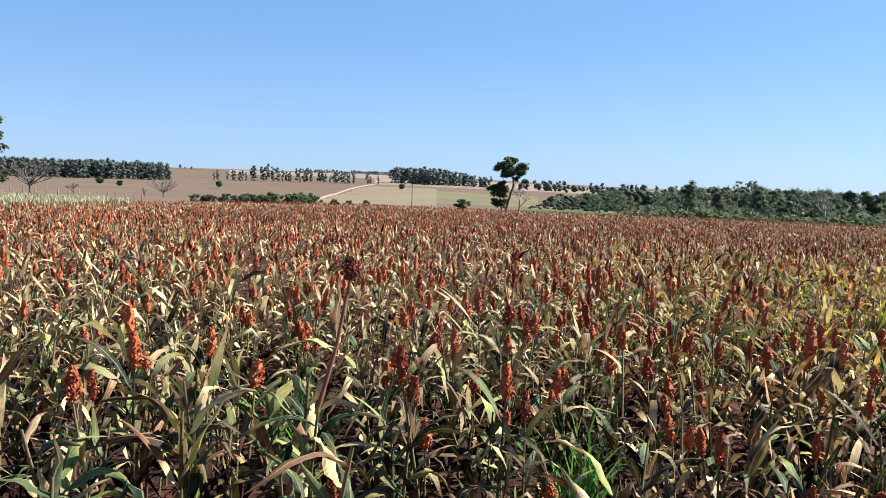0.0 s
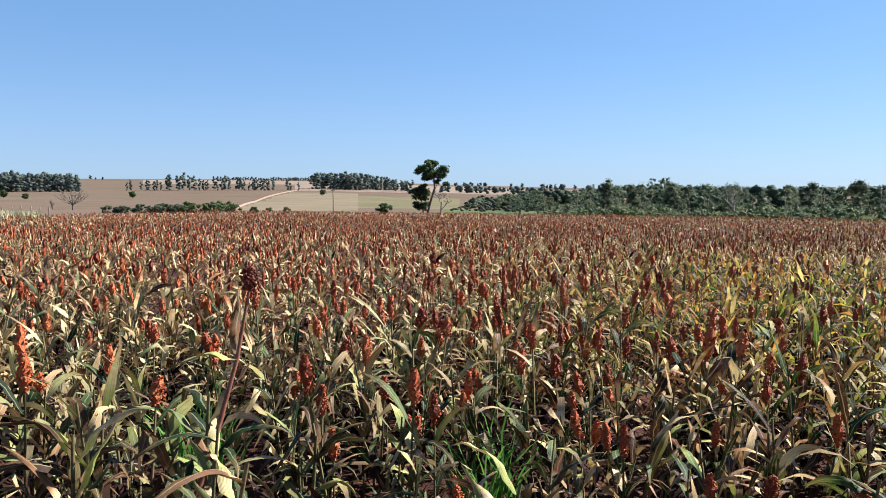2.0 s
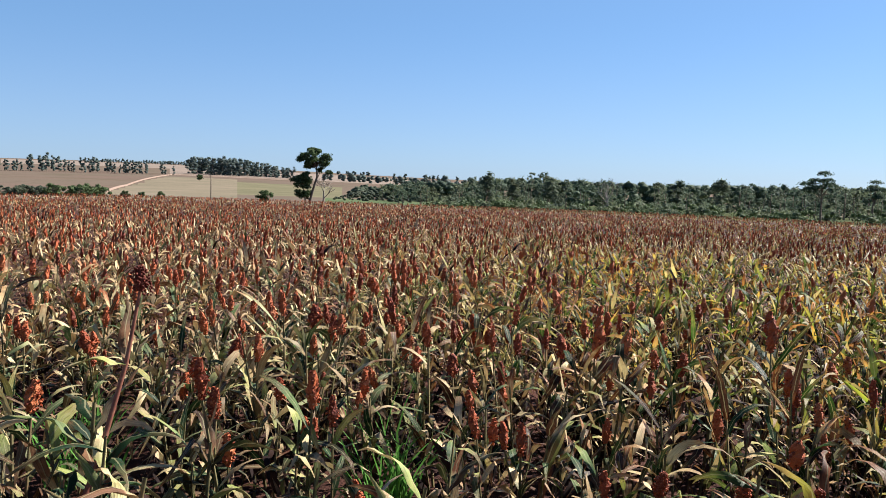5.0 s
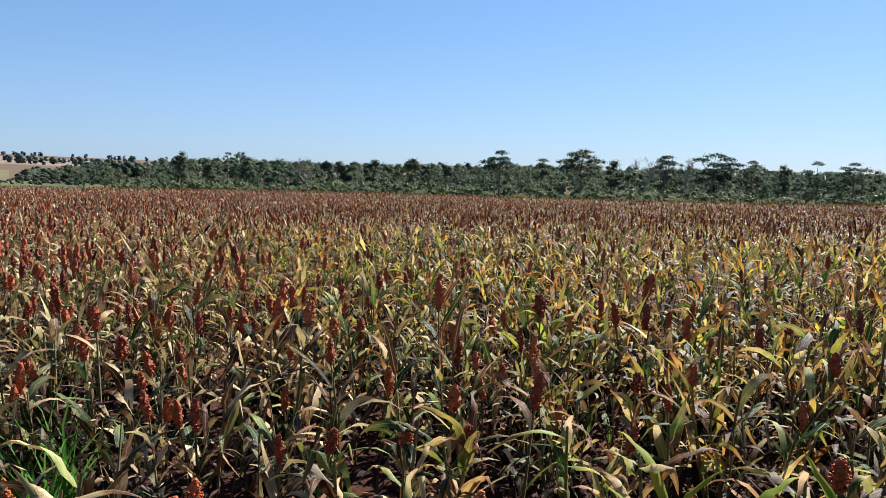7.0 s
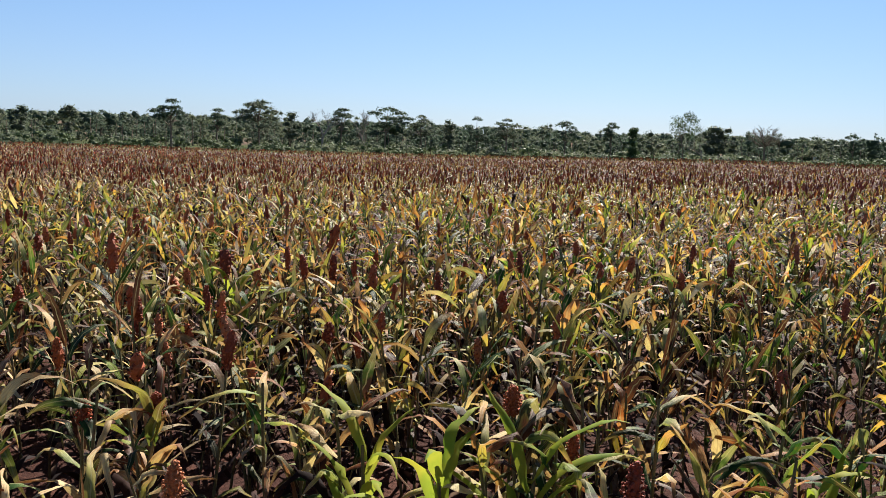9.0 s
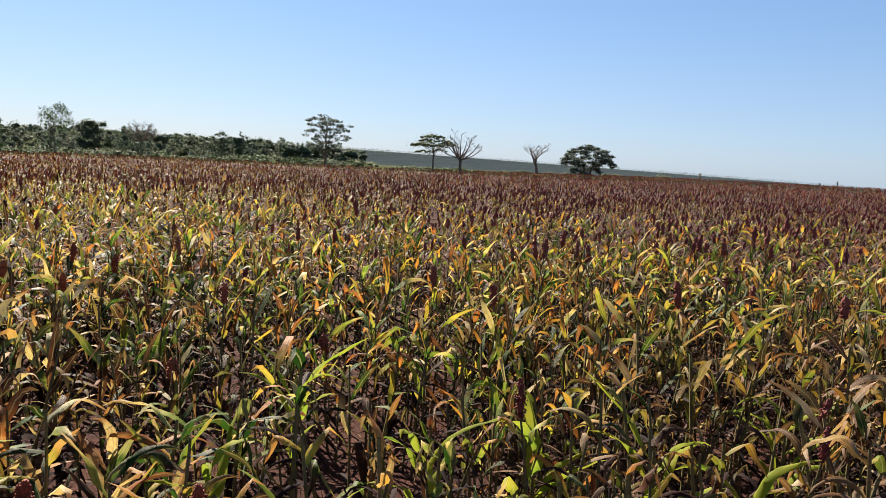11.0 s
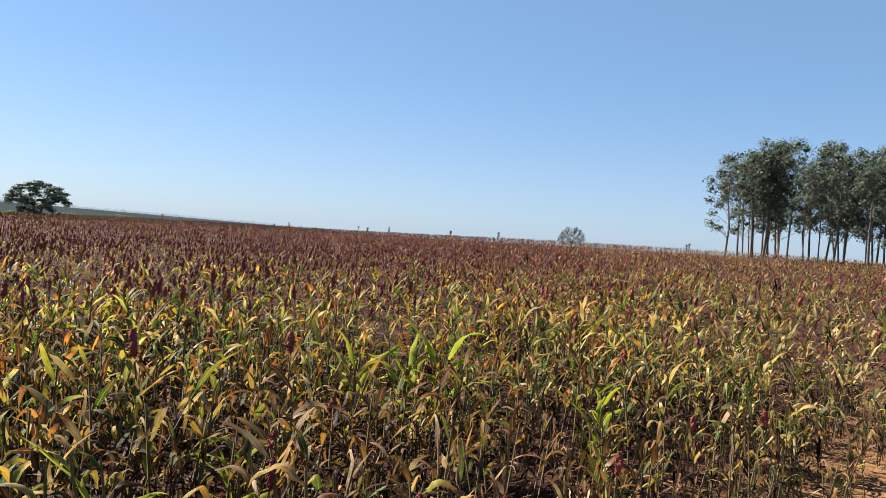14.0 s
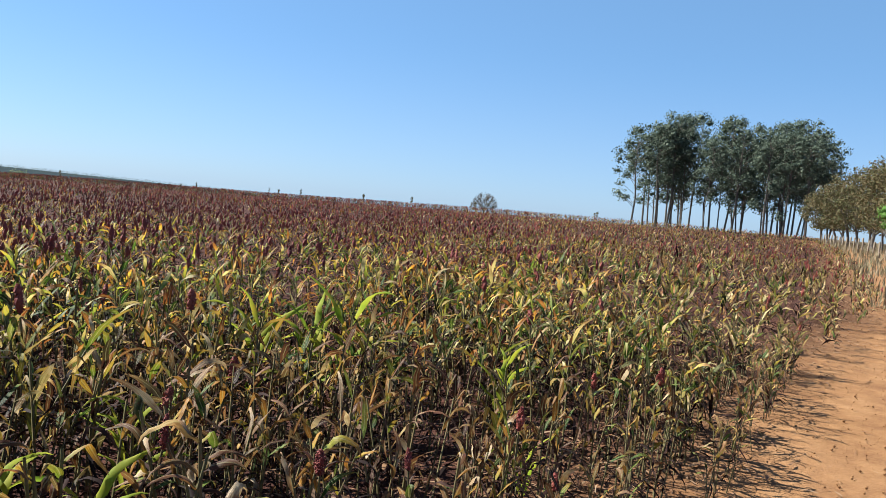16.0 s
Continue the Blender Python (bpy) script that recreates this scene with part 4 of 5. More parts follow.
def lone_field_tree():
    """The tall tree at the end of the field: a broad top crown, a lower one to the side, a leaning clear stem."""
    rnd = np.random.default_rng(31)
    d, az = 160.0, 0.45
    h = tree_height(d, 2.34, az)
    u = Vector((math.cos(radians(az)), -math.sin(radians(az)), 0))
    sk = [tube([tuple(Vector((0, 0, -0.3))), tuple(u * 0.7 + Vector((0, 0, h * 0.22))), tuple(u * 1.6 + Vector((0, 0, h * 0.48))), tuple(u * 1.4 + Vector((0, 0, h * 0.70))), tuple(u * 0.9 + Vector((0, 0, h * 0.9)))], [0.30, 0.25, 0.20, 0.13, 0.05], 8)]
    sk.append(tube([tuple(u * -0.6 + Vector((0, 0, -0.3))), tuple(u * -0.8 + Vector((0, 0, h * 0.2))), tuple(u * -1.5 + Vector((0, 0, h * 0.42)))], [0.17, 0.14, 0.07], 6))
    blobs = []

    def puff(cx, cz, rx, rz, n, r, count):
        for k in range(n):
            g, q = rnd.uniform(0, 6.283), math.sqrt(rnd.random())
            side, depth, zz = math.cos(g) * q * rx, rnd.uniform(-1, 1) * rx * 0.8, math.sin(g) * q * rz
            p = u * (cx + side) + Vector((0, depth, cz * h + zz * h))
            blobs.append((tuple(p), (r * rnd.uniform(0.8, 1.2), r, r * 0.62), count))
            if k % 3 == 0:
                root = u * (cx * 0.5 + 0.6) + Vector((0, 0, (cz - 0.14) * h))
                sk.append(tube([tuple(root), tuple(root.lerp(p, 0.6)), tuple(p)], [0.09, 0.06, 0.02], 4))

    puff(1.0, 0.78, 2.9, 0.15, 70, 0.80, 80)
    puff(1.1, 0.92, 1.7, 0.03, 12, 0.60, 75)
    puff(-1.4, 0.40, 1.8, 0.11, 32, 0.74, 80)
    puff(-1.2, 0.23, 1.4, 0.11, 20, 0.64, 75)
    puff(-1.0, 0.54, 0.9, 0.04, 7, 0.50, 55)
    puff(3.9, 0.56, 0.8, 0.02, 7, 0.45, 55)
    puff(2.2, 0.60, 0.8, 0.04, 6, 0.50, 50)
    make_tree("field_tree", at(az, d), sk, blobs, 0.17, BARK, DARK_GREEN, "tall dark green tree with two-tiered crown at the field's end", rnd, core=0.55)


lone_field_tree()
round_tree("round_bush", -2.57, 190, -0.82, "round dark green bush behind the field", BARK, DARK_GREEN, 32, 1.6, 0.12, 22, 90, 0.17, puff=1.5)


def bare_tree(name, az, d, top, label, seed, spread=0.55, levels=4, kids=(3, 4), first=0.3, bark=None, r=0.03, stem=0.42, shrink=0.68, lean=(0, 0), group="", wide=1.0):
    rnd = np.random.default_rng(seed)
    h = tree_height(d, top, az)
    sk, _ = limbs((0, 0, -0.3), h * stem, h * r, rnd, levels, spread, first, kids, 6, lean, shrink)
    v, f = merged(sk)
    k = h / v[:, 2].max()
    v = v * np.array([k * wide, k * wide, k])
    root = new(name)
    root.location = at(az, d)
    tagged(root, label, "tree", group)
    part("trunk", mesh_from("trunk", v, f, [bark or PALE_BARK], smooth=True), root)
    return root


def fan_tree(name, az, d, top, label, seed, width, fork=0.28, n=10, bark=None, group="", droop=0.40, twigs=7, thick=1.0):
    """A leafless tree whose limbs sweep up and out from a short trunk, with fine twigs."""
    rnd = np.random.default_rng(seed)
    h = tree_height(d, top, az)
    w = h * width / 2
    sk = [tube([(0, 0, -0.3), (rnd.normal(0, 0.06), 0, h * fork * 0.5), (0, rnd.normal(0, 0.06), h * (fork + 0.12))], [h * 0.034 * thick, h * 0.028 * thick, h * 0.022 * thick], 7)]
    for i in range(n):
        g, q = i * 2.399 + rnd.normal(0, 0.2), math.sqrt((i + 0.6) / n)
        end = Vector((math.cos(g) * q * w, math.sin(g) * q * w, h * (1.0 - droop * q ** 2.5) * rnd.uniform(0.93, 1.0)))
        s = Vector((0, 0, h * rnd.uniform(fork, fork + 0.12)))
        pts = []
        for k in range(6):
            t = k / 5
            p = s.lerp(end, t)
            bow = math.sin(math.pi * t) * h * 0.05
            pts.append(p + Vector((math.cos(g) * bow + rnd.normal(0, 0.012) * h * (k > 0), math.sin(g) * bow, -bow * 0.3)))
        sk.append(tube(pts, [max(h * 0.015 * thick * (1 - 0.8 * k / 5), 0.022 * thick) for k in range(6)], 5))
        for j in range(twigs):
            t = rnd.uniform(0.35, 1.0)
            k = min(int(t * 5), 4)
            o = pts[k].lerp(pts[k + 1], t * 5 - k)
            a = g + rnd.normal(0, 1.0)
            way = Vector((math.cos(a) * 0.75, math.sin(a) * 0.75, rnd.uniform(0.25, 1.0))).normalized()
            tip = o + way * h * rnd.uniform(0.10, 0.20)
            sk.append(tube([o, o.lerp(tip, 0.5) + Vector((0, 0, 0.01 * h)), tip], [0.035 * thick, 0.026 * thick, 0.016 * thick], 3))
            for _ in range(3):
                b = a + rnd.normal(0, 0.9)
                u = o.lerp(tip, rnd.uniform(0.3, 1.0))
                sk.append(tube([u, u + Vector((math.cos(b) * 0.7, math.sin(b) * 0.7, rnd.uniform(0.1, 1.0))) * h * 0.075], [0.022, 0.010], 3))
    root = new(name)
    root.location = at(az, d)
    tagged(root, label, "tree", group)
    v, f = merged(sk)
    v[:, 2] *= np.where(v[:, 2] > 0, h / v[:, 2].max(), 1.0)
    part("trunk", mesh_from("trunk", v, f, [bark or PALE_BARK], smooth=True), root)
    return root


bare_tree("bare_bush_tree", 1.45, 162, 0.1, "small leafless tree beside the tall field tree", 33, 0.7)
fan_tree("bare_tree", -23.1, 262, 0.35, "leafless greyish tree beyond the field", 34, 1.3, 0.2, 14, GREY_BARK, twigs=10)
bare_tree("bare_tree", -24.3, 262, -0.5, "small leafless tree beyond the field", 35, 0.5, bark=GREY_BARK)
fan_tree("bare_tree", -31.1, 200, 1.35, "broad leafless tree behind the fence", 36, 1.5, 0.22, 18, GREY_BARK, twigs=11)
bare_tree("bare_tree", -28.6, 230, -0.3, "low leafless shrub tree behind the fence", 37, 0.7, bark=GREY_BARK)

for az, d, top, seed in ((-27.0, 470, 0.08, 41), (-25.8, 450, -0.12, 42), (-19.5, 470, 0.05, 43), (-6.9, 560, 0.15, 44), (-32.6, 430, 0.1, 45)):
    round_tree("pasture_tree", az, d, top, "small round tree standing in dry pasture", BARK, DARK_GREEN, seed, 1.15, 0.30, 22, 60, 0.26, group="pasture trees", puff=1.5)


def power_pole():
    d, az = 172.0, -6.16
    h = tree_height(d, 0.14, az)
    root = new("utility_pole")
    root.location = at(az, d)
    tagged(root, "weathered wooden pole with a short crossarm behind the field", "pole")
    v, f = tube([(0, 0, -0.4), (0.02, 0, h * 0.5), (0.0, 0, h)], [0.13, 0.11, 0.09], 10)
    part("post", mesh_from("post", v, f, [WOOD], smooth=True), root)
    v, f = tube([(-0.45, 0, h - 0.25), (0.45, 0, h - 0.25)], [0.045, 0.045], 4)
    part("crossarm", mesh_from("crossarm", v, f, [WOOD]), root)


power_pole()


def hedge():
    """The row of green bushes beyond the field."""
    rnd = np.random.default_rng(51)
    for i in range(19):
        az = -21.0 + 7.6 * i / 18 + rnd.normal(0, 0.10)
        d = 232 + rnd.uniform(-6, 6)
        top = -0.96 + 0.20 * (i / 18) + rnd.normal(0, 0.07) - (0.15 if i in (3, 4) else 0)
        round_tree("hedge_bush", az, d, top, "low rounded green bush in a row beyond the field", BARK, BUSH_GREEN if i > 11 else WOOD_GREEN, 500 + i, 2.1, 0.08, 16, 60, 0.24, puff=1.8, group="bushes beyond the field")
    for az, d, top in ((-11.6, 232, -1.02), (-10.6, 236, -1.1), (-9.4, 232, -1.1), (-12.9, 240, -0.75)):
        round_tree("hedge_bush", az, d, top, "low dusty green bush beside the dirt road", BARK, BUSH_GREEN, int(700 - az * 10), 1.5, 0.08, 14, 60, 0.22, puff=1.6, group="bushes beyond the field")


hedge()


# ---- far plantings ----
def gum(h, rnd, slim=0.2, n=260, size=None, clear=0.3, core=0.8):
    """Chunks of a far eucalypt: trunk and crown, foot at the origin."""
    t = tube([(0, 0, -0.5), (rnd.normal(0, 0.1), 0, h * 0.5), (0, 0, h * 0.92)], [h * 0.012, h * 0.010, h * 0.004], 4)
    blobs = []
    for i in range(8):
        zz = (i + rnd.random()) / 8
        w = h * slim * (0.45 + 0.6 * math.sin(math.pi * (0.15 + 0.75 * zz)))
        g = rnd.uniform(0, 6.283)
        blobs.append(((math.cos(g) * w * 0.35, math.sin(g) * w * 0.35, h * (clear + (0.92 - clear) * zz)), (w * 0.6, w * 0.6, max(h * 0.11, w * 0.32)), n // 8))
    return t, leaf_cloud(blobs, size or h * 0.025, rnd, 0.0, core)


def plantation(name, label, places, seed, slim=0.2, n=240, clear=0.25, green=None, core=0.8, leaf=None):
    """A far stand of trees as one object; places as (heading, distance, top elevation)."""
    rnd = np.random.default_rng(seed)
    tr, lv = [], []
    for az, d, top in places:
        h = tree_height(d, top, az)
        t, l = gum(h, rnd, slim * rnd.uniform(0.8, 1.2), n, h * leaf if leaf else None, clear, core)
        p = np.array(at(az, d))
        tr.append((t[0] + p, t[1])), lv.append((l[0] + p, l[1]))
    v1, f1 = merged(tr)
    v2, f2 = merged(lv)
    v, f = merged([(v1, f1), (v2, f2)])
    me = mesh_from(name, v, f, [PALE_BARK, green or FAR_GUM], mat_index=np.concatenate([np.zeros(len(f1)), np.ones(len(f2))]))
    return tagged(new(name, me), label, "woods", kind="stuff")


prnd = np.random.default_rng(61)
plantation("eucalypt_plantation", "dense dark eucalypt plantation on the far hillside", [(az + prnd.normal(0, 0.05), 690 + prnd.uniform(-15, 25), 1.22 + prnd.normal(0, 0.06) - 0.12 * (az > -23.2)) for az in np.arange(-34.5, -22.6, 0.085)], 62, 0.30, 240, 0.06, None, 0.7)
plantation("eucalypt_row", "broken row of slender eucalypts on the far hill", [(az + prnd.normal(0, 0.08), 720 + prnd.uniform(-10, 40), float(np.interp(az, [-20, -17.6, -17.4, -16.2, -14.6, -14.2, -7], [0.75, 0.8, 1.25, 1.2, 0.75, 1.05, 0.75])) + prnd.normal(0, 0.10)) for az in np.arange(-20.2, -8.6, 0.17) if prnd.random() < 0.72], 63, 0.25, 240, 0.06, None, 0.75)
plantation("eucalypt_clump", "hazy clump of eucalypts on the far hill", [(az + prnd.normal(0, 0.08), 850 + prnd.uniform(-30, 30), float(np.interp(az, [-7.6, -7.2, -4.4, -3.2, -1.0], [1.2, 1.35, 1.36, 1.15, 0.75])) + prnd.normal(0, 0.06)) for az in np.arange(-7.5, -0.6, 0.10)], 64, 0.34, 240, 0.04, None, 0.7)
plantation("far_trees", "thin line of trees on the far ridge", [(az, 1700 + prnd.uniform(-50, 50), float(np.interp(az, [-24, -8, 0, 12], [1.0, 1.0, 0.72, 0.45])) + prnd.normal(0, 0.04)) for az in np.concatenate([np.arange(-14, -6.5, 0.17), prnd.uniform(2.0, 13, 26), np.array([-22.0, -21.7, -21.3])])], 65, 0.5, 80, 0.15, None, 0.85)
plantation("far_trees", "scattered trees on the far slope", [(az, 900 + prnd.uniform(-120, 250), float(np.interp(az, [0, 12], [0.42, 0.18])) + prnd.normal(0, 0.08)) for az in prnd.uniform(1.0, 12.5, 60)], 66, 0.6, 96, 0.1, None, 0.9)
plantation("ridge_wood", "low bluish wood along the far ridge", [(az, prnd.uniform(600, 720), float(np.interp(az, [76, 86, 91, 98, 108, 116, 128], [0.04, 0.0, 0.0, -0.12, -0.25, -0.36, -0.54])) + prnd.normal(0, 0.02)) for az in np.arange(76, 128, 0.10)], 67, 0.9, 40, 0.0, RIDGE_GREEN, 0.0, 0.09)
plantation("green_wood", "low green wood running up the valley", [(az, d, -1.42 + (d - 250) / 215 + prnd.normal(0, 0.07)) for az, d in zip(prnd.uniform(2.2, 10, 330), prnd.uniform(265, 470, 330)) if az > 2.0 + (d - 265) / 110], 68, 1.3, 96, 0.0, WOOD_GREEN, 0.85, 0.07)


# ---- the wood beyond the field ----
FOREST_AZ = [5.0, 6.5, 9, 11, 13, 17, 20, 24, 28, 33, 38, 42, 47, 52, 57, 62, 67, 72, 77, 82, 86, 92]
FOREST_EL = [-0.53, 0.02, 0.32, 0.32, 0.52, 0.77, 0.62, 0.52, 0.52, 0.57, 0.57, 0.47, 0.52, 0.52, 0.42, 0.32, 0.32, 0.42, 0.32, 0.37, 0.12, -0.18]


def forest():
    rnd = np.random.default_rng(71)
    tr, lv, bs, tone = [], [], [], []
    for i in range(340):
        az = rnd.uniform(5.3, 90)
        d = rnd.uniform(215, 300) + max(0, az - 70) * 5
        deep = (d - 215) / 85
        top = float(np.interp(az, FOREST_AZ, FOREST_EL)) - 0.04 - 0.65 * (1 - min(deep, 1)) * rnd.random() + rnd.normal(0, 0.15)
        h = max(tree_height(d, top, az), 2.5)
        p = np.array(at(az, d))
        tr_v, tr_f = tube([(0, 0, -0.5), (rnd.normal(0, 0.2), rnd.normal(0, 0.2), h * 0.4), (0, 0, h * 0.8)], [0.16, 0.12, 0.05], 4)
        tr.append((tr_v + p, tr_f))
        blobs = []
        # a rounded crown: clumps over a dome, some hung with creepers to the ground
        w = 1.5 + 3.0 * rnd.random() ** 1.6
        low = rnd.choice([0.0, 0.0, 0.12])
        mid, tall = h * (low + 1) / 2, h * (1 - low) / 2
        for k in range(11):
            g, e = rnd.uniform(0, 6.283), math.asin(rnd.uniform(-0.75, 1.0))
            r = w * rnd.uniform(0.28, 0.50)
            q = (w - r * 0.6) * math.cos(e)
            blobs.append(((math.cos(g) * q, math.sin(g) * q, mid + (tall - r * 0.6) * math.sin(e)), (r * 1.15, r * 1.15, r * 0.85), 32))
        c = leaf_cloud(blobs, 0.22, rnd, 0.0, 0.42, 0.5)
        tone.append(np.full(len(c[1]), rnd.choice([1, 1, 2, 2, 2, 3])))
        lv.append((c[0] + p, c[1]))
    for i in range(270):
        az = 6.0 + 84.0 * (i + rnd.random()) / 270
        d = rnd.uniform(305, 340)
        h = max(tree_height(d, float(np.interp(az, FOREST_AZ, FOREST_EL)) - 0.28 + rnd.normal(0, 0.06), az), 3.0)
        blobs = [((rnd.normal(0, 1.2), rnd.normal(0, 1.2), h * zz), (2.4, 2.4, h * 0.2), 24) for zz in (0.2, 0.45, 0.7, 0.85)]
        c = leaf_cloud(blobs, 0.5, rnd, 0.0, 0.9)
        tone.append(np.full(len(c[1]), 2))
        lv.append((c[0] + np.array(at(az, d)), c[1]))
    v1, f1 = merged(tr)
    v2, f2 = merged(lv)
    v, f = merged([(v1, f1), (v2, f2)])
    me = mesh_from("forest", v, f, [BARK, WOOD_GREEN, WOOD_DEEP, WOOD_PALE], mat_index=np.concatenate([np.zeros(len(f1))] + tone))
    tagged(new("forest", me), "dense dark green native wood behind the field", "woods", kind="stuff")
    for i in range(440):
        az = rnd.uniform(9, 112)
        d = rnd.uniform(176, 222)
        p = np.array(at(az, d))
        h = rnd.uniform(1.2, 2.6) * (1 + (d - 176) / 46) * (0.7 if az > 60 else 1) * (0.6 if az > 92 else 1)
        blobs = [((rnd.normal(0, 0.9), rnd.normal(0, 0.9), h * rnd.uniform(0.3, 0.75)), (rnd.uniform(1.0, 2.0), rnd.uniform(1.0, 2.0), h * 0.4), 32) for k in range(3)]
        c = leaf_cloud(blobs, 0.24, rnd, 0.0, 0.4, 0.5)
        bs.append((c[0] + p, c[1]))
    v, f = merged(bs)
    kind = np.concatenate([np.full(len(q), rnd.choice([0, 0, 1, 2])) for _, q in bs])
    tagged(new("undergrowth", mesh_from("undergrowth", v, f, [BUSH_GREEN, WOOD_GREEN, WOOD_PALE], mat_index=kind)), "lighter green scrub along the edge of the wood", "bushes", kind="stuff")


forest()


def umbrella_tree(az, d, top, label, seed, width=0.9, deep=0.30, count=60, green=None, bark=None, name="emergent_tree"):
    """A tree with a clear stem, spreading boughs and a flat-topped crown."""
    rnd = np.random.default_rng(seed)
    h = tree_height(d, top, az) * 1.06
    sk = [tube([(0, 0, -0.3), (rnd.normal(0, 0.02) * h, rnd.normal(0, 0.02) * h, h * 0.35), (0, 0, h * 0.72)], [h * 0.024, h * 0.019, h * 0.009], 6)]
    blobs = []
    # lobes of flat foliage pads, each on its own bough
    w = h * width * 0.6
    lobes = int(rnd.integers(9, 14))
    for i in range(lobes):
        g, q = i * 2.399 + rnd.normal(0, 0.4), (0.12 if i == 0 else rnd.uniform(0.35, 0.8))
        c = Vector((math.cos(g) * q * w, math.sin(g) * q * w, h * (0.93 - deep * q * q - (0 if i == 0 else 0.42 * rnd.random() ** 1.6))))
        s0 = Vector((0, 0, h * rnd.uniform(0.35, 0.62)))
        sk.append(tube([tuple(s0), tuple(s0.lerp(c, 0.5) + Vector((rnd.normal(0, 0.02) * h, 0, h * 0.02))), tuple(c)], [h * 0.011, h * 0.008, h * 0.004], 4))
        size = rnd.uniform(0.7, 1.2)
        for k in range(8):
            a, e = k * 2.399, math.sqrt((k + 0.3) / 8)
            p = c + Vector((math.cos(a) * e * w * 0.42 * size, math.sin(a) * e * w * 0.42 * size, h * (0.03 - 0.05 * e * e) + rnd.normal(0, 0.008) * h))
            r = w * 0.25 * size * rnd.uniform(0.7, 1.2)
            blobs.append((tuple(p), (r, r, r * 0.55), count))
    return make_tree(name, at(az, d), sk, blobs, h * 0.017, bark or BARK, green or WOOD_DEEP, label, rnd, flat=0.3, core=0.4, group="trees standing above the wood")


for az, top, width, seed in ((35.1, 1.25, 0.55, 81), (40.8, 1.40, 0.75, 82), (46.5, 1.08, 0.5, 83), (49.6, 1.22, 0.8, 84), (52.0, 0.8, 0.5, 85), (38.1, 0.75, 0.4, 86), (56.0, 0.78, 0.5, 87), (58.1, 0.75, 0.55, 88), (62.2, 0.70, 0.5, 89), (65.3, 0.68, 0.4, 90)):
    umbrella_tree(az, 196 + 5 * (seed % 4), top, "flat-crowned tree rising above the wood", seed, width, (0.20, 0.34, 0.26, 0.42)[seed % 4], 26, (WOOD_DEEP, WOOD_GREEN, WOOD_DEEP)[seed % 3])
for az, top, seed in ((13.15, 0.95, 91), (15.0, 0.6, 92), (17.4, 0.80, 93), (28.9, 0.75, 94), (26.1, 0.6, 95), (43.0, 0.9, 96), (54.0, 0.6, 97)):
    round_tree("emergent_tree", az, 212, top, "round-crowned tree rising above the wood", BARK, WOOD_GREEN, seed, 0.5, 0.35, 16, 60, 0.25, group="trees standing above the wood")
for az, top, seed in ((21.5, 0.75, 98), (48.0, 1.12, 99), (45.2, 1.1, 100)):
    bare_tree("bare_tree", az, 208, top, "thin leafless tree rising above the wood", seed, 0.45, 4, (3, 4), group="trees standing above the wood")
round_tree("vine_tree", 66.8, 190, 0.58, "dark columnar tree wrapped in creepers", BARK, DARK_GREEN, 101, 0.26, 0.04, 26, 90, 0.2)
round_tree("sparse_tree", 70.2, 190, 1.65, "tall thin tree with a sparse open crown", BARK, DARK_GREEN, 102, 0.66, 0.52, 30, 80, 0.15, core=0.0, puff=0.85)
round_tree("domed_tree", 72.4, 205, 0.68, "broad dome-crowned tree at the wood's edge", BARK, WOOD_GREEN, 103, 1.35, 0.30, 46, 60, 0.22, puff=1.2)
fan_tree("bare_tree", 75.3, 182, 0.95, "leafless tree with fine twigs at the wood's edge", 104, 0.8, 0.42, 16, BARK, twigs=11)
bare_tree("bare_tree", 71.4, 215, 1.2, "pale leafless tree behind the wood's edge", 105, 0.5, 4, (3, 4))

# ---- trees along the eastern end of the field ----


def tiered_tree():
    """A wide tree with its foliage in loose flat tiers on level boughs."""
    rnd = np.random.default_rng(111)
    az, d = 87.5, 165.0
    h = tree_height(d, 1.95, az)
    sk = [tube([(0, 0, -0.3), (0.1, 0, h * 0.3), (-0.1, 0.1, h * 0.6), (0, 0, h * 0.92)], [0.30, 0.24, 0.15, 0.04], 7)]
    blobs = []
    for k, (z, w) in enumerate(((0.96, 3.9), (0.86, 5.2), (0.74, 5.0), (0.61, 5.2), (0.49, 4.4), (0.38, 2.8))):
        for i in range(15):
            g, q = i * 2.399 + k, math.sqrt((i + 0.5) / 15) * rnd.uniform(0.75, 1.08)
            c = Vector((math.cos(g) * q * w, math.sin(g) * q * w, h * z + rnd.normal(0, 0.30) - 0.25 * q))
            blobs.append((tuple(c), (rnd.uniform(0.55, 1.0), rnd.uniform(0.55, 1.0), 0.34), 44))
            if i % 2:
                s = Vector((0, 0, h * max(z - 0.14, 0.2)))
                sk.append(tube([tuple(s), tuple(s.lerp(c, 0.6) + Vector((0, 0, 0.1))), tuple(c)], [0.09, 0.06, 0.02], 4))
    make_tree("tiered_tree", at(az, d), sk, blobs, 0.20, BARK, GUM_GREEN, "tiered flat-crowned tree at the field's end", rnd, flat=0.5)


tiered_tree()
umbrella_tree(95.1, 185, 1.12, "pale thin flat-crowned tree at the field's end", 112, 1.0, 0.12, 15, WOOD_PALE, GREY_BARK, name="thin_tree")
fan_tree("dead_tree", 97.0, 160, 1.75, "dead tree with upswept bare limbs at the field's end", 113, 1.0, 0.30, 12, GREY_BARK, twigs=7, thick=1.25)
bare_tree("dead_tree", 102.45, 160, 1.15, "small dead tree with a forked top at the field's end", 114, 0.55, 3, (3, 4), 0.6, BARK, 0.042, 0.5, wide=1.2)


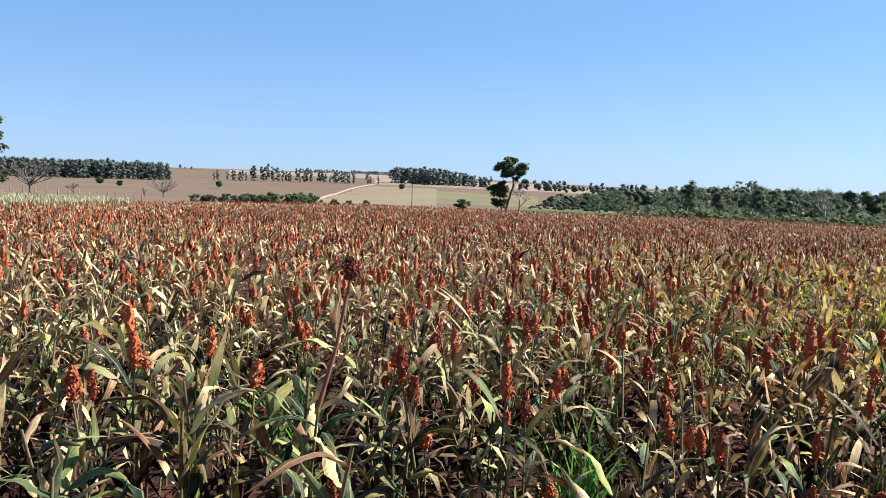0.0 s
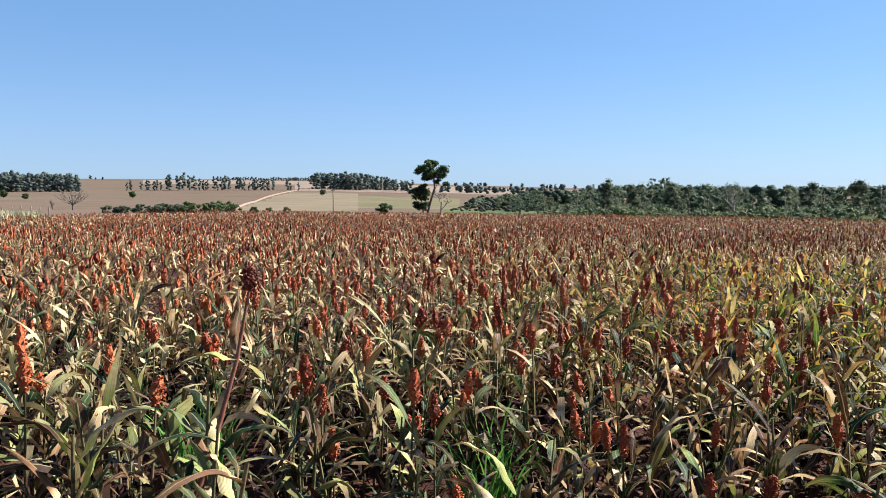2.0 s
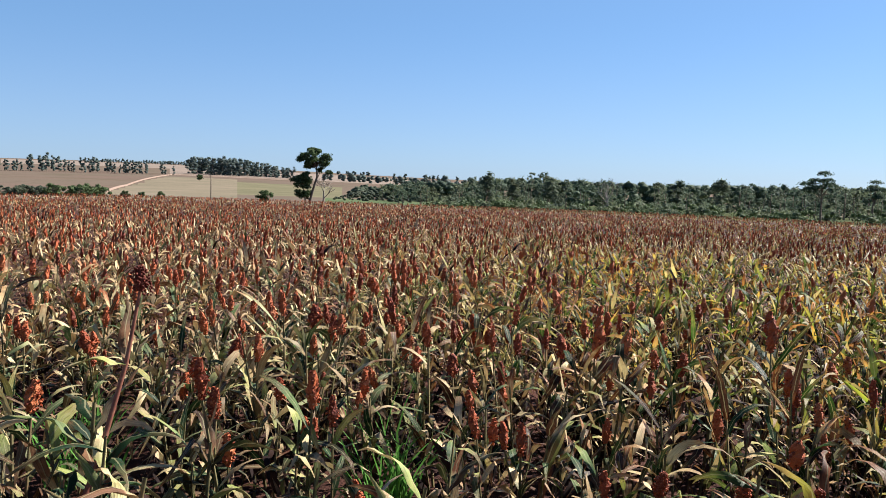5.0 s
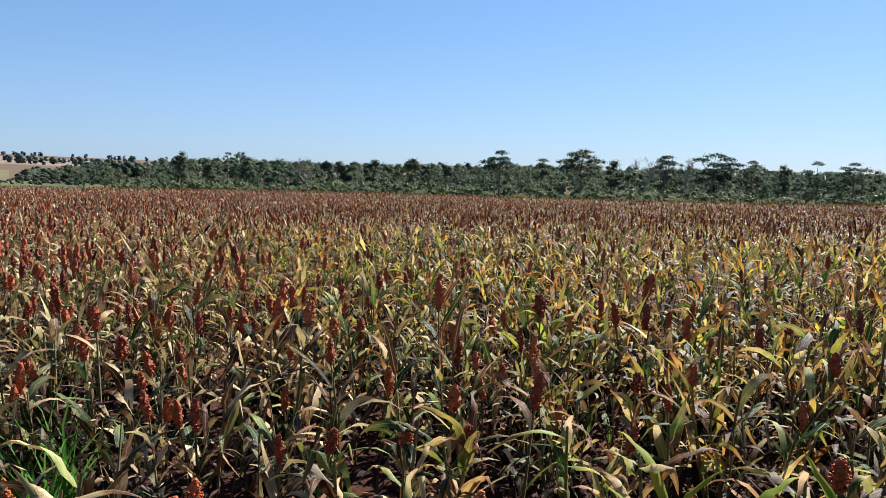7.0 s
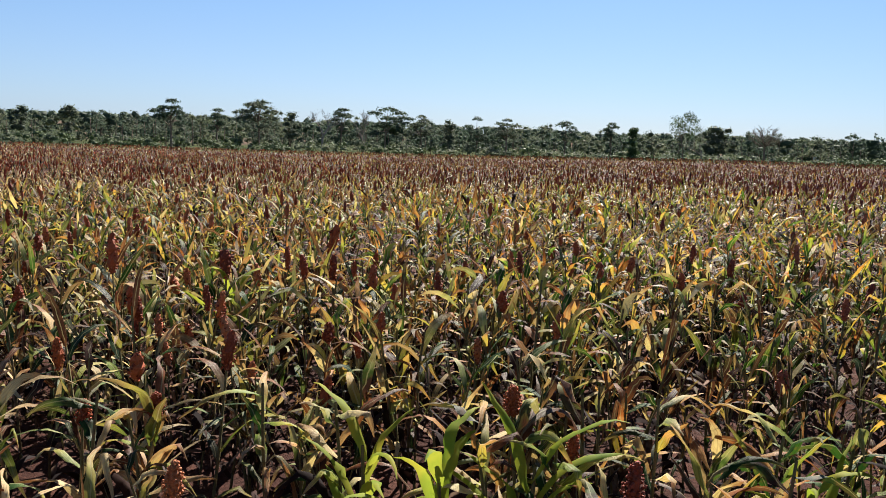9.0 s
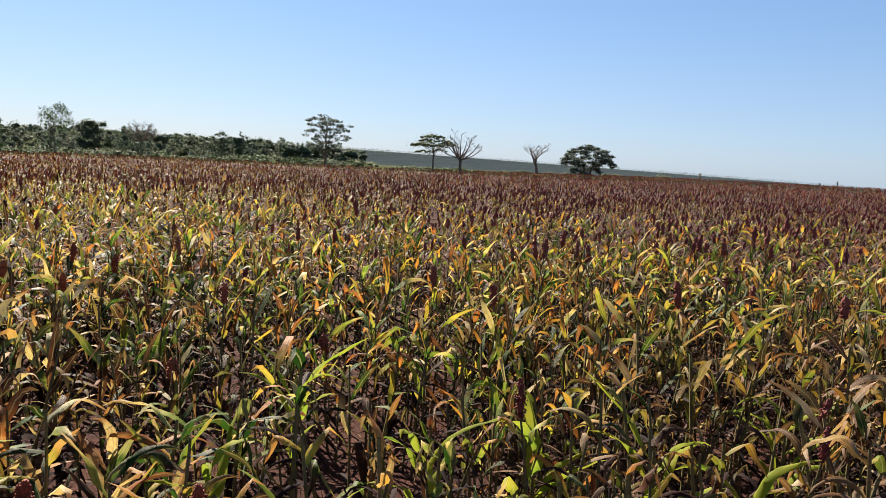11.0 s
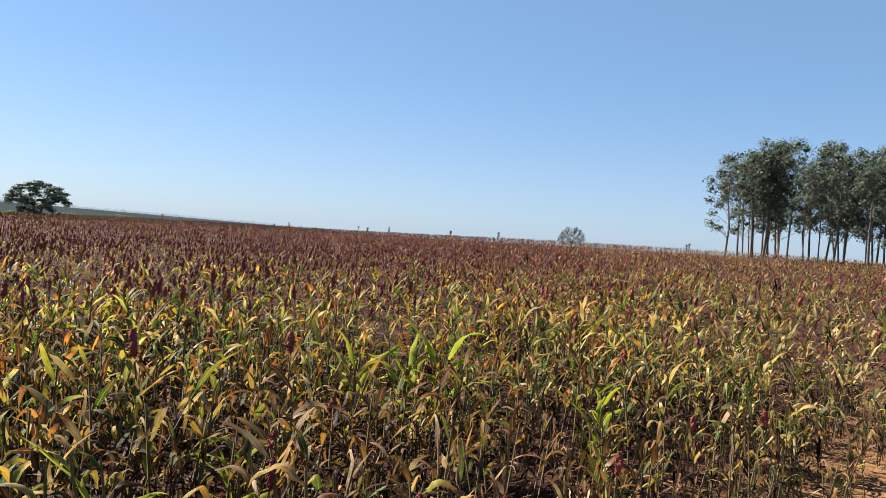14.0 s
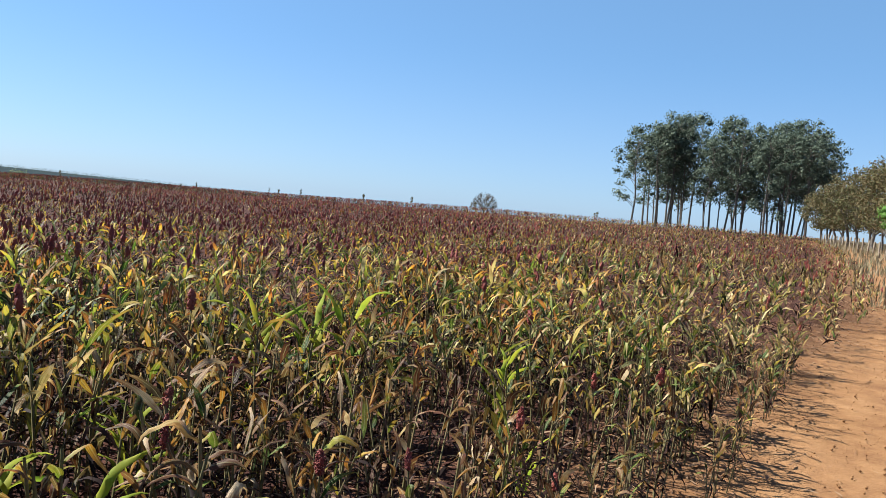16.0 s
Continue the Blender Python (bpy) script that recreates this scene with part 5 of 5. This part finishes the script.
def dome_tree():
    """A broad low tree: a dome of overlapping foliage pads, ragged at its skirt, on several stems."""
    rnd = np.random.default_rng(117)
    az, d = 105.95, 160.0
    h = tree_height(d, 1.22, az)
    sk, blobs = [], []
    for k in range(4):
        g = k * 1.6 + 0.4
        sk.append(tube([(math.cos(g) * 0.5, math.sin(g) * 0.5, -0.3), (math.cos(g) * 0.9, math.sin(g) * 0.9, h * 0.25), (math.cos(g) * 2.0, math.sin(g) * 2.0, h * 0.6)], [0.22, 0.17, 0.08], 6))
    for i in range(84):
        g, e = i * 2.399 + rnd.normal(0, 0.2), math.asin(min(1.0, (i + 0.5) / 84 * 1.02))
        k = rnd.uniform(0.86, 1.04)
        p = (math.cos(g) * math.cos(e) * 5.0 * k, math.sin(g) * math.cos(e) * 5.0 * k, h * (0.38 + 0.54 * math.sin(e) * k) + rnd.normal(0, 0.12))
        r = rnd.uniform(0.55, 1.0)
        blobs.append((p, (r * 1.2, r * 1.2, r * 0.5), 58))
    for i in range(26):
        g, q = rnd.uniform(0, 6.283), rnd.uniform(0.1, 0.6)
        blobs.append(((math.cos(g) * q * 5, math.sin(g) * q * 5, h * rnd.uniform(0.15, 0.5)), (0.9, 0.9, 0.5), 40))
    make_tree("dome_tree", at(az, d), sk, blobs, 0.17, BARK, GUM_GREEN, "broad dark dome-crowned tree at the field's end", rnd, flat=0.4, core=0.6)


dome_tree()


def skyline_tree():
    """A small leafless tree whose many limbs fan out to an even dome of fine twigs."""
    rnd = np.random.default_rng(116)
    az, d = 141.87, 165.0
    h = tree_height(d, 1.02, az)
    w, fork = 3.0, 0.5
    sk = [tube([(0, 0, -0.3), (0.03, 0, fork * 0.6), (0, 0, fork + 0.2)], [0.20, 0.17, 0.13], 7)]
    for i in range(26):
        g, e = i * 2.399, math.asin(0.06 + 0.92 * (i + 0.5) / 26)
        tip = Vector((math.cos(g) * math.cos(e) * w, math.sin(g) * math.cos(e) * w, fork + math.sin(e) * (h - fork)))
        s0 = Vector((0, 0, fork * rnd.uniform(0.7, 1.2)))
        m = s0.lerp(tip, 0.5) + Vector((0, 0, 0.12)) + Vector(rnd.normal(0, 0.06, 3))
        sk.append(tube([s0, m, tip], [0.055, 0.036, 0.016], 4))
        for j in range(20):
            o = s0.lerp(m, 1.0) if j < 3 else m.lerp(tip, rnd.uniform(0.1, 0.9))
            end = tip + Vector(rnd.normal(0, 0.55, 3))
            q = Vector((end.x / w, end.y / w, max(end.z - fork, 0) / (h - fork))).length
            end = Vector((0, 0, fork)) + (end - Vector((0, 0, fork))) / max(q, 0.92)
            sk.append(tube([o, o.lerp(end, 0.55) + Vector(rnd.normal(0, 0.05, 3)), end], [0.026, 0.020, 0.012], 3))
    root = new("skyline_tree")
    root.location = at(az, d)
    tagged(root, "small dome-shaped leafless tree on the skyline", "tree")
    v, f = merged(sk)
    part("trunk", mesh_from("trunk", v, f, [GREY_BARK], smooth=True), root)


skyline_tree()


# ---- eucalypt grove ----
def grove():
    rnd = np.random.default_rng(121)
    spans = [152.0 + 4.2 * rnd.random() for _ in range(16)] + [156.7 + 8.0 * rnd.random() for _ in range(30)]
    for i, az in enumerate(spans):
        d = 146 + rnd.random() * 34
        top = float(np.interp(az, [151, 152.3, 153.6, 155.0, 156.0, 156.9, 157.8, 160, 162, 163.8, 165], [6.3, 7.0, 7.5, 8.0, 8.05, 6.2, 8.2, 7.9, 8.15, 8.1, 6.9])) + 0.15 - 1.5 * rnd.random() ** 2
        h = tree_height(d, top, az)
        lean = (rnd.normal(0.01, 0.045), rnd.normal(-0.01, 0.045))
        tip = Vector((lean[0] * h, lean[1] * h, h * 0.94))
        thick = rnd.uniform(0.7, 1.35)
        sk = [tube([(0, 0, -0.4), tuple(tip * 0.3 + Vector((rnd.normal(0, 0.25), rnd.normal(0, 0.25), 0))), tuple(tip * 0.65 + Vector((rnd.normal(0, 0.25), rnd.normal(0, 0.25), 0))), tuple(tip)], [0.17 * thick, 0.14 * thick, 0.10 * thick, 0.03], 6)]
        blobs, arms = [], []
        low = rnd.choice([0.16, 0.22, 0.30, 0.36])
        for k in range(30):
            zz = rnd.random() ** 0.75
            z = low + (0.96 - low) * zz
            g = rnd.uniform(0, 6.283)
            w = h * 0.15 * (0.45 + 0.75 * math.sin(math.pi * (0.12 + 0.78 * zz))) * rnd.uniform(0.4, 1.15)
            c = tip * z + Vector((math.cos(g) * w, math.sin(g) * w, rnd.normal(0, 0.3)))
            s0 = tip * max(z - 0.10, 0.1)
            arms.append(tube([tuple(s0), tuple(s0.lerp(c, 0.55) + Vector((0, 0, 0.15))), tuple(c)], [0.06, 0.04, 0.015], 3))
            r = h * rnd.uniform(0.030, 0.078)
            blobs.append((tuple(c), (r * 1.1, r * 1.1, r * 0.85), int(300 * r / (h * 0.05) * 0.2)))
        tree = make_tree("eucalypt", at(az, d), sk, blobs, 0.21, GREY_BARK, GUM_GREEN, "tall slender eucalypt with a grey trunk in a grove", rnd, group="eucalypt grove", core=0.3)
        for v, f in arms:
            part("branch", mesh_from("branch", v, f, [GREY_BARK]), tree)


grove()


# ---- rubber trees, fence and verge beside the track ----
def rubber_row():
    rnd = np.random.default_rng(131)
    for i in range(16):
        t = i / 15
        az = 164.2 + 6.5 * t + rnd.normal(0, 0.1)
        d = 128 - 62 * t + rnd.uniform(-3, 3)
        top = float(np.interp(az, [163.2, 164.2, 165.3, 167.3, 171], [2.2, 3.1, 3.9, 5.0, 6.8])) + rnd.normal(0, 0.1)
        round_tree("rubber_tree", az, d, top, "rubber tree with thinning rusty leaves and a grey trunk", GREY_BARK, RUSTY, 1310 + i, 0.95, 0.28, 40, 100, 0.125, puff=1.1, core=0.0, group="row of rubber trees")
    round_tree("young_tree", 168.2, 62, 2.75, "small bright green leafy tree by the fence", BARK, FRESH, 1399, 0.62, 0.55, 12, 60, 0.10)


rubber_row()


def fence(name, pts, posts, label, hgt=1.3, seed=5):
    """A post-and-wire fence along a line of (heading, distance)."""
    rnd = np.random.default_rng(seed)
    root = new(name)
    tagged(root, label, "fence")
    tops = []
    for i in range(posts):
        t = i / (posts - 1)
        p = Vector(pts[0]).lerp(Vector(pts[1]), t)
        g = Vector((p.x, p.y, float(ground_z(p.x, p.y))))
        hh = hgt * rnd.uniform(0.92, 1.08)
        tip = g + Vector((rnd.normal(0, 0.05), rnd.normal(0, 0.05), hh))
        v, f = tube([tuple(g - Vector((0, 0, 0.3))), tuple(g.lerp(tip, 0.5)), tuple(tip), tuple(tip + Vector((0, 0, 0.03)))], [0.09, 0.085, 0.08, 0.02], 7)
        part("post", mesh_from("post", v, f, [WOOD], smooth=True), root)
        tops.append((g, hh))
    for lv in (0.3, 0.6, 0.88):
        v, f = tube([tuple(g + Vector((0, 0, h * lv))) for g, h in tops], [0.006] * posts, 3)
        part("wire", mesh_from("wire", v, f, [WOOD]), root)


fence("fence", (at(164.3, 130), at(170.0, 58)), 22, "weathered post and wire fence beside the rubber trees", 1.35, 141)
fence("fence", (at(-37, 112), at(-24.5, 150)), 20, "old post and wire fence at the field's far corner", 1.4, 142)


def blades(name, places, hgt, width, mat, label, seed, per=5):
    """Grass as one object: curved blades in tufts."""
    rnd = np.random.default_rng(seed)
    x, y = places
    x, y = np.repeat(x, per), np.repeat(y, per)
    n = len(x)
    x, y = x + rnd.normal(0, hgt * 0.25, n), y + rnd.normal(0, hgt * 0.25, n)
    z = ground_z(x, y) - 0.01
    g = rnd.uniform(0, 6.283, n)
    h = hgt * rnd.uniform(0.5, 1.25, n)
    lean = rnd.uniform(0.1, 0.7, n) * h
    w = width * rnd.uniform(0.6, 1.3, n)
    dx, dy = np.cos(g), np.sin(g)
    base, mid, tip = np.stack([x, y, z], 1), np.stack([x + dx * lean * 0.3, y + dy * lean * 0.3, z + h * 0.6], 1), np.stack([x + dx * lean, y + dy * lean, z + h], 1)
    sidev = np.stack([-dy * w, dx * w, np.zeros(n)], 1)
    v = np.stack([base - sidev, base + sidev, mid - sidev * 0.8, mid + sidev * 0.8, tip - sidev * 0.1, tip + sidev * 0.1], 1).reshape(-1, 3)
    f = np.concatenate([np.arange(n)[:, None] * 6 + np.array([0, 1, 3, 2]), np.arange(n)[:, None] * 6 + np.array([2, 3, 5, 4])])
    return tagged(new(name, mesh_from(name, v, f, [mat])), label, "grass", kind="stuff")


def verge():
    rnd = np.random.default_rng(151)
    n = 4500
    a, d = np.radians(rnd.uniform(161, 178, n)), np.sqrt(rnd.uniform(24 ** 2, 150 ** 2, n))
    x, y = d * np.sin(a), d * np.cos(a)
    gap = border_gap(x, y)
    ok = (gap < 0.5) & (gap > -0.16 * d) & ((d > 45) | (gap > -1.2))
    blades("verge_grass", (x[ok], y[ok]), 0.55, 0.03, GRASS_DRY, "dry pale grass on the verge between field and fence", 152, 3)
    n = 6000
    a, d = np.radians(rnd.uniform(-44, -25, n)), np.sqrt(rnd.uniform(44 ** 2, 165 ** 2, n))
    x, y = d * np.sin(a), d * np.cos(a)
    ok = (d > edge_dist(np.degrees(a)) - 1) & (d < np.interp(np.degrees(a), [-31, -25], [125, 150]))
    blades("verge_grass", (x[ok], y[ok]), 0.7, 0.05, GRASS_PALE, "tall pale grass at the field's far corner", 153, 2)


verge()


# ---- near details ----
def tall_plant():
    """The one tall plant with a red leaning stalk."""
    rnd = np.random.default_rng(161)
    root = new("tall_sorghum_plant")
    foot = Vector((-1.185, 3.30, 0.0))
    foot.z = float(ground_z(foot.x, foot.y))
    root.location = foot
    tagged(root, "tall leaning sorghum plant with a reddish stalk and dark head", "crop plant")
    pts = [(0, 0, 0), (0.12, 0.12, 0.40), (0.26, 0.24, 0.80), (0.36, 0.36, 1.22), (0.41, 0.41, 1.53)]
    v, f = tube(pts, [0.018, 0.016, 0.013, 0.010, 0.007], 8)
    part("stalk", mesh_from("stalk", v, f, [RED_STALK], smooth=True), root, "reddish brown dry stalk")
    for p, az, length, rise, fall in ((pts[3], 3.2, 0.30, 0.5, -0.9), (pts[2], 0.2, 0.42, 0.9, -0.8), (pts[2], 2.4, 0.45, 0.7, -1.3), (pts[3], 2.0, 0.34, 1.2, 0.9), (pts[1], 5.2, 0.4, 0.6, -1.2)):
        c = leaf_strip(p, az, length, 0.05, rise, fall, 9, 2, rnd, 0.5, 0.6)
        part("leaf", mesh_from("leaf", c[0], c[1], [LEAF_ONE], c[2], smooth=True), root)
    c = joined([spindle_chunk(pts[4], 0.10, 0.022, 6, 6, rnd), head_chunk(pts[4], 0.11, 0.038, 110, rnd, 0.28), head_chunk((pts[4][0] + 0.03, pts[4][1], pts[4][2] - 0.02), 0.07, 0.028, 40, rnd, 0.34)])
    part("panicle", mesh_from("panicle", c[0], c[1], [DARK_HEAD]), root, "small dark withered head")


tall_plant()

WEEDS = [(-1.58, 5.5), (-1.42, 5.62), (0.38, 4.82), (0.52, 4.93), (-0.06, 7.9)]


def weed(x, y, seed):
    """A tuft of fresh green grass between the plants."""
    rnd = np.random.default_rng(seed)
    root = new("grass_tuft")
    root.location = (x, y, float(ground_z(x, y)))
    tagged(root, "bright green grass tuft among the sorghum", "grass", "green grass tufts")
    for i in range(26):
        c = leaf_strip((rnd.normal(0, 0.05), rnd.normal(0, 0.05), 0), rnd.uniform(0, 6.28), rnd.uniform(0.5, 0.9), 0.020, radians(rnd.uniform(64, 87)), radians(rnd.uniform(0, 60)), 5, 1, rnd)
        part("blade", mesh_from("blade", c[0], c[1], [GRASS_GREEN], c[2], smooth=True), root)


for i, (wx, wy) in enumerate(WEEDS):
    weed(wx, wy, 170 + i)


def litter():
    """Dead leaves and clods on the soil along the track."""
    rnd = np.random.default_rng(181)
    n = 5200
    y = -rnd.uniform(1.5, 26, n)
    x = np.interp(y, BORDER_Y, BORDER_X) + rnd.normal(1.2, 0.65, n)
    z = ground_z(x, y) + 0.015
    chunks = []
    tv = np.array([(-1, -0.12, 0), (0, -0.2, 0.12), (1, -0.05, 0.02), (1, 0.05, 0.02), (0, 0.2, 0.1), (-1, 0.12, 0.0)])
    g, s = rnd.uniform(0, 6.283, n), rnd.uniform(0.02, 0.09, n)
    c, sn = np.cos(g)[:, None], np.sin(g)[:, None]
    px = (tv[None, :, 0] * c - tv[None, :, 1] * sn) * s[:, None] + x[:, None]
    py = (tv[None, :, 0] * sn + tv[None, :, 1] * c) * s[:, None] + y[:, None]
    pz = tv[None, :, 2] * s[:, None] * rnd.uniform(0.3, 2.0, (n, 1)) + z[:, None]
    v = np.stack([px, py, pz], 2).reshape(-1, 3)
    k = np.arange(n)[:, None] * 6
    f = np.concatenate([k + np.array([0, 1, 4, 5]), k + np.array([1, 2, 3, 4])])
    tagged(new("leaf_litter", mesh_from("leaf_litter", v, f, [LITTER])), "dry broken leaves lying on the soil", "litter", kind="stuff")
    chunks = []
    for i in range(2400):
        yy = -rnd.uniform(2, 24)
        xx = float(np.interp(yy, BORDER_Y, BORDER_X)) + rnd.normal(-0.6, 1.2)
        r = 0.003 + 0.007 * rnd.random() ** 4
        chunks.append(berry((xx, yy, float(ground_z(xx, yy)) + 0.012), r * 1.6, rnd)[:2])
    v, f = merged(chunks)
    tagged(new("soil_clods", mesh_from("soil_clods", v, f, [SOIL], smooth=True)), "small clods of red soil on the track", "soil", kind="stuff")


litter()


def edge_tree():
    """The tree whose outer twigs reach in at the start."""
    rnd = np.random.default_rng(191)
    az, d = -37.3, 60.0
    h = tree_height(d, 5.4, az)
    sk, _ = limbs((0, 0, -0.3), h * 0.6, 0.2, rnd, 2, 0.62, 0.4, (4, 6), 6)
    blobs = []
    for i in range(34):
        g, q, zz = rnd.uniform(0, 6.283), math.sqrt(rnd.random()), rnd.random()
        blobs.append(((math.cos(g) * q * 4.6, math.sin(g) * q * 4.6, h * (0.50 + 0.44 * zz)), (0.8, 0.8, 0.45), 70))
    make_tree("corner_tree", at(az, d), sk, blobs, 0.17, BARK, DARK_GREEN, "leafy dark green tree beside the field", rnd)


edge_tree()


def tall_weeds():
    """Stray tall stalks that stand out above the crop on the skyline."""
    rnd = np.random.default_rng(201)
    for i in range(12):
        az, d = rnd.uniform(113, 150), rnd.uniform(80, 140)
        root = new("tall_weed")
        root.location = at(az, d)
        tagged(root, "thin dry weed stalk standing above the crop", "weed", "weeds above the crop")
        h = rnd.uniform(1.3, 2.0)
        tip = Vector((rnd.normal(0, 0.12), rnd.normal(0, 0.12), h))
        v, f = tube([(0, 0, 0), tuple(tip * 0.5), tuple(tip)], [0.03, 0.025, 0.012], 5)
        part("stem", mesh_from("stem", v, f, [RED_STALK], smooth=True), root)
        v, f = leaf_cloud([(tuple(tip * 0.93), (0.16, 0.16, 0.22), 26), (tuple(tip * 0.75), (0.14, 0.14, 0.12), 12)], 0.09, rnd)
        part("seed_head", mesh_from("seed_head", v, f, [RUSTY]), root)


tall_weeds()


def vivid_plant(x, y, size, seed):
    """A plant that is still bright yellow-green among the ripe ones."""
    rnd = np.random.default_rng(seed)
    root = new("green_sorghum_plant")
    root.matrix_basis = pose(x, y, float(ground_z(x, y)) - 0.02, 0, 0, rnd.uniform(0, 360)) @ Matrix.Scale(size, 4)
    tagged(root, "late sorghum plant with broad bright yellow-green leaves", "crop plant", "late green plants")
    v, f = tube([(0, 0, 0), (0.01, 0, 0.4), (0.02, 0.01, 0.8)], [0.013, 0.011, 0.007], 6)
    part("stalk", mesh_from("stalk", v, f, [STALK], smooth=True), root)
    for i in range(9):
        z = 0.25 + 0.06 * i
        c = leaf_strip((0.015, 0, z), i * math.pi + rnd.normal(0, 0.5), rnd.uniform(0.35, 0.6), rnd.uniform(0.045, 0.065), radians(rnd.uniform(50, 80)), radians(rnd.uniform(-50, 35)), 9, 2, rnd, rnd.normal(0, 0.5), rnd.random())
        part("leaf", mesh_from("leaf", c[0], c[1], [VIVID], c[2], smooth=True), root)


for i, (px, py, size) in enumerate([(2.40, 1.72, 1.0), (2.62, 1.45, 0.95), (2.36, 2.05, 0.95), (3.80, 4.65, 1.15), (3.44, -0.36, 0.86), (3.60, -0.88, 0.90), (3.32, 0.58, 0.85), (4.38, 0.31, 0.92), (4.66, -4.49, 1.22), (4.85, -4.25, 1.18), (5.09, -3.96, 1.15), (3.62, -5.22, 0.9), (2.59, -4.08, 0.6), (3.30, -1.35, 0.92), (3.02, -1.62, 0.82), (2.75, 0.15, 0.8), (3.9, -2.3, 0.9)]):
    vivid_plant(px, py, size, 900 + i)
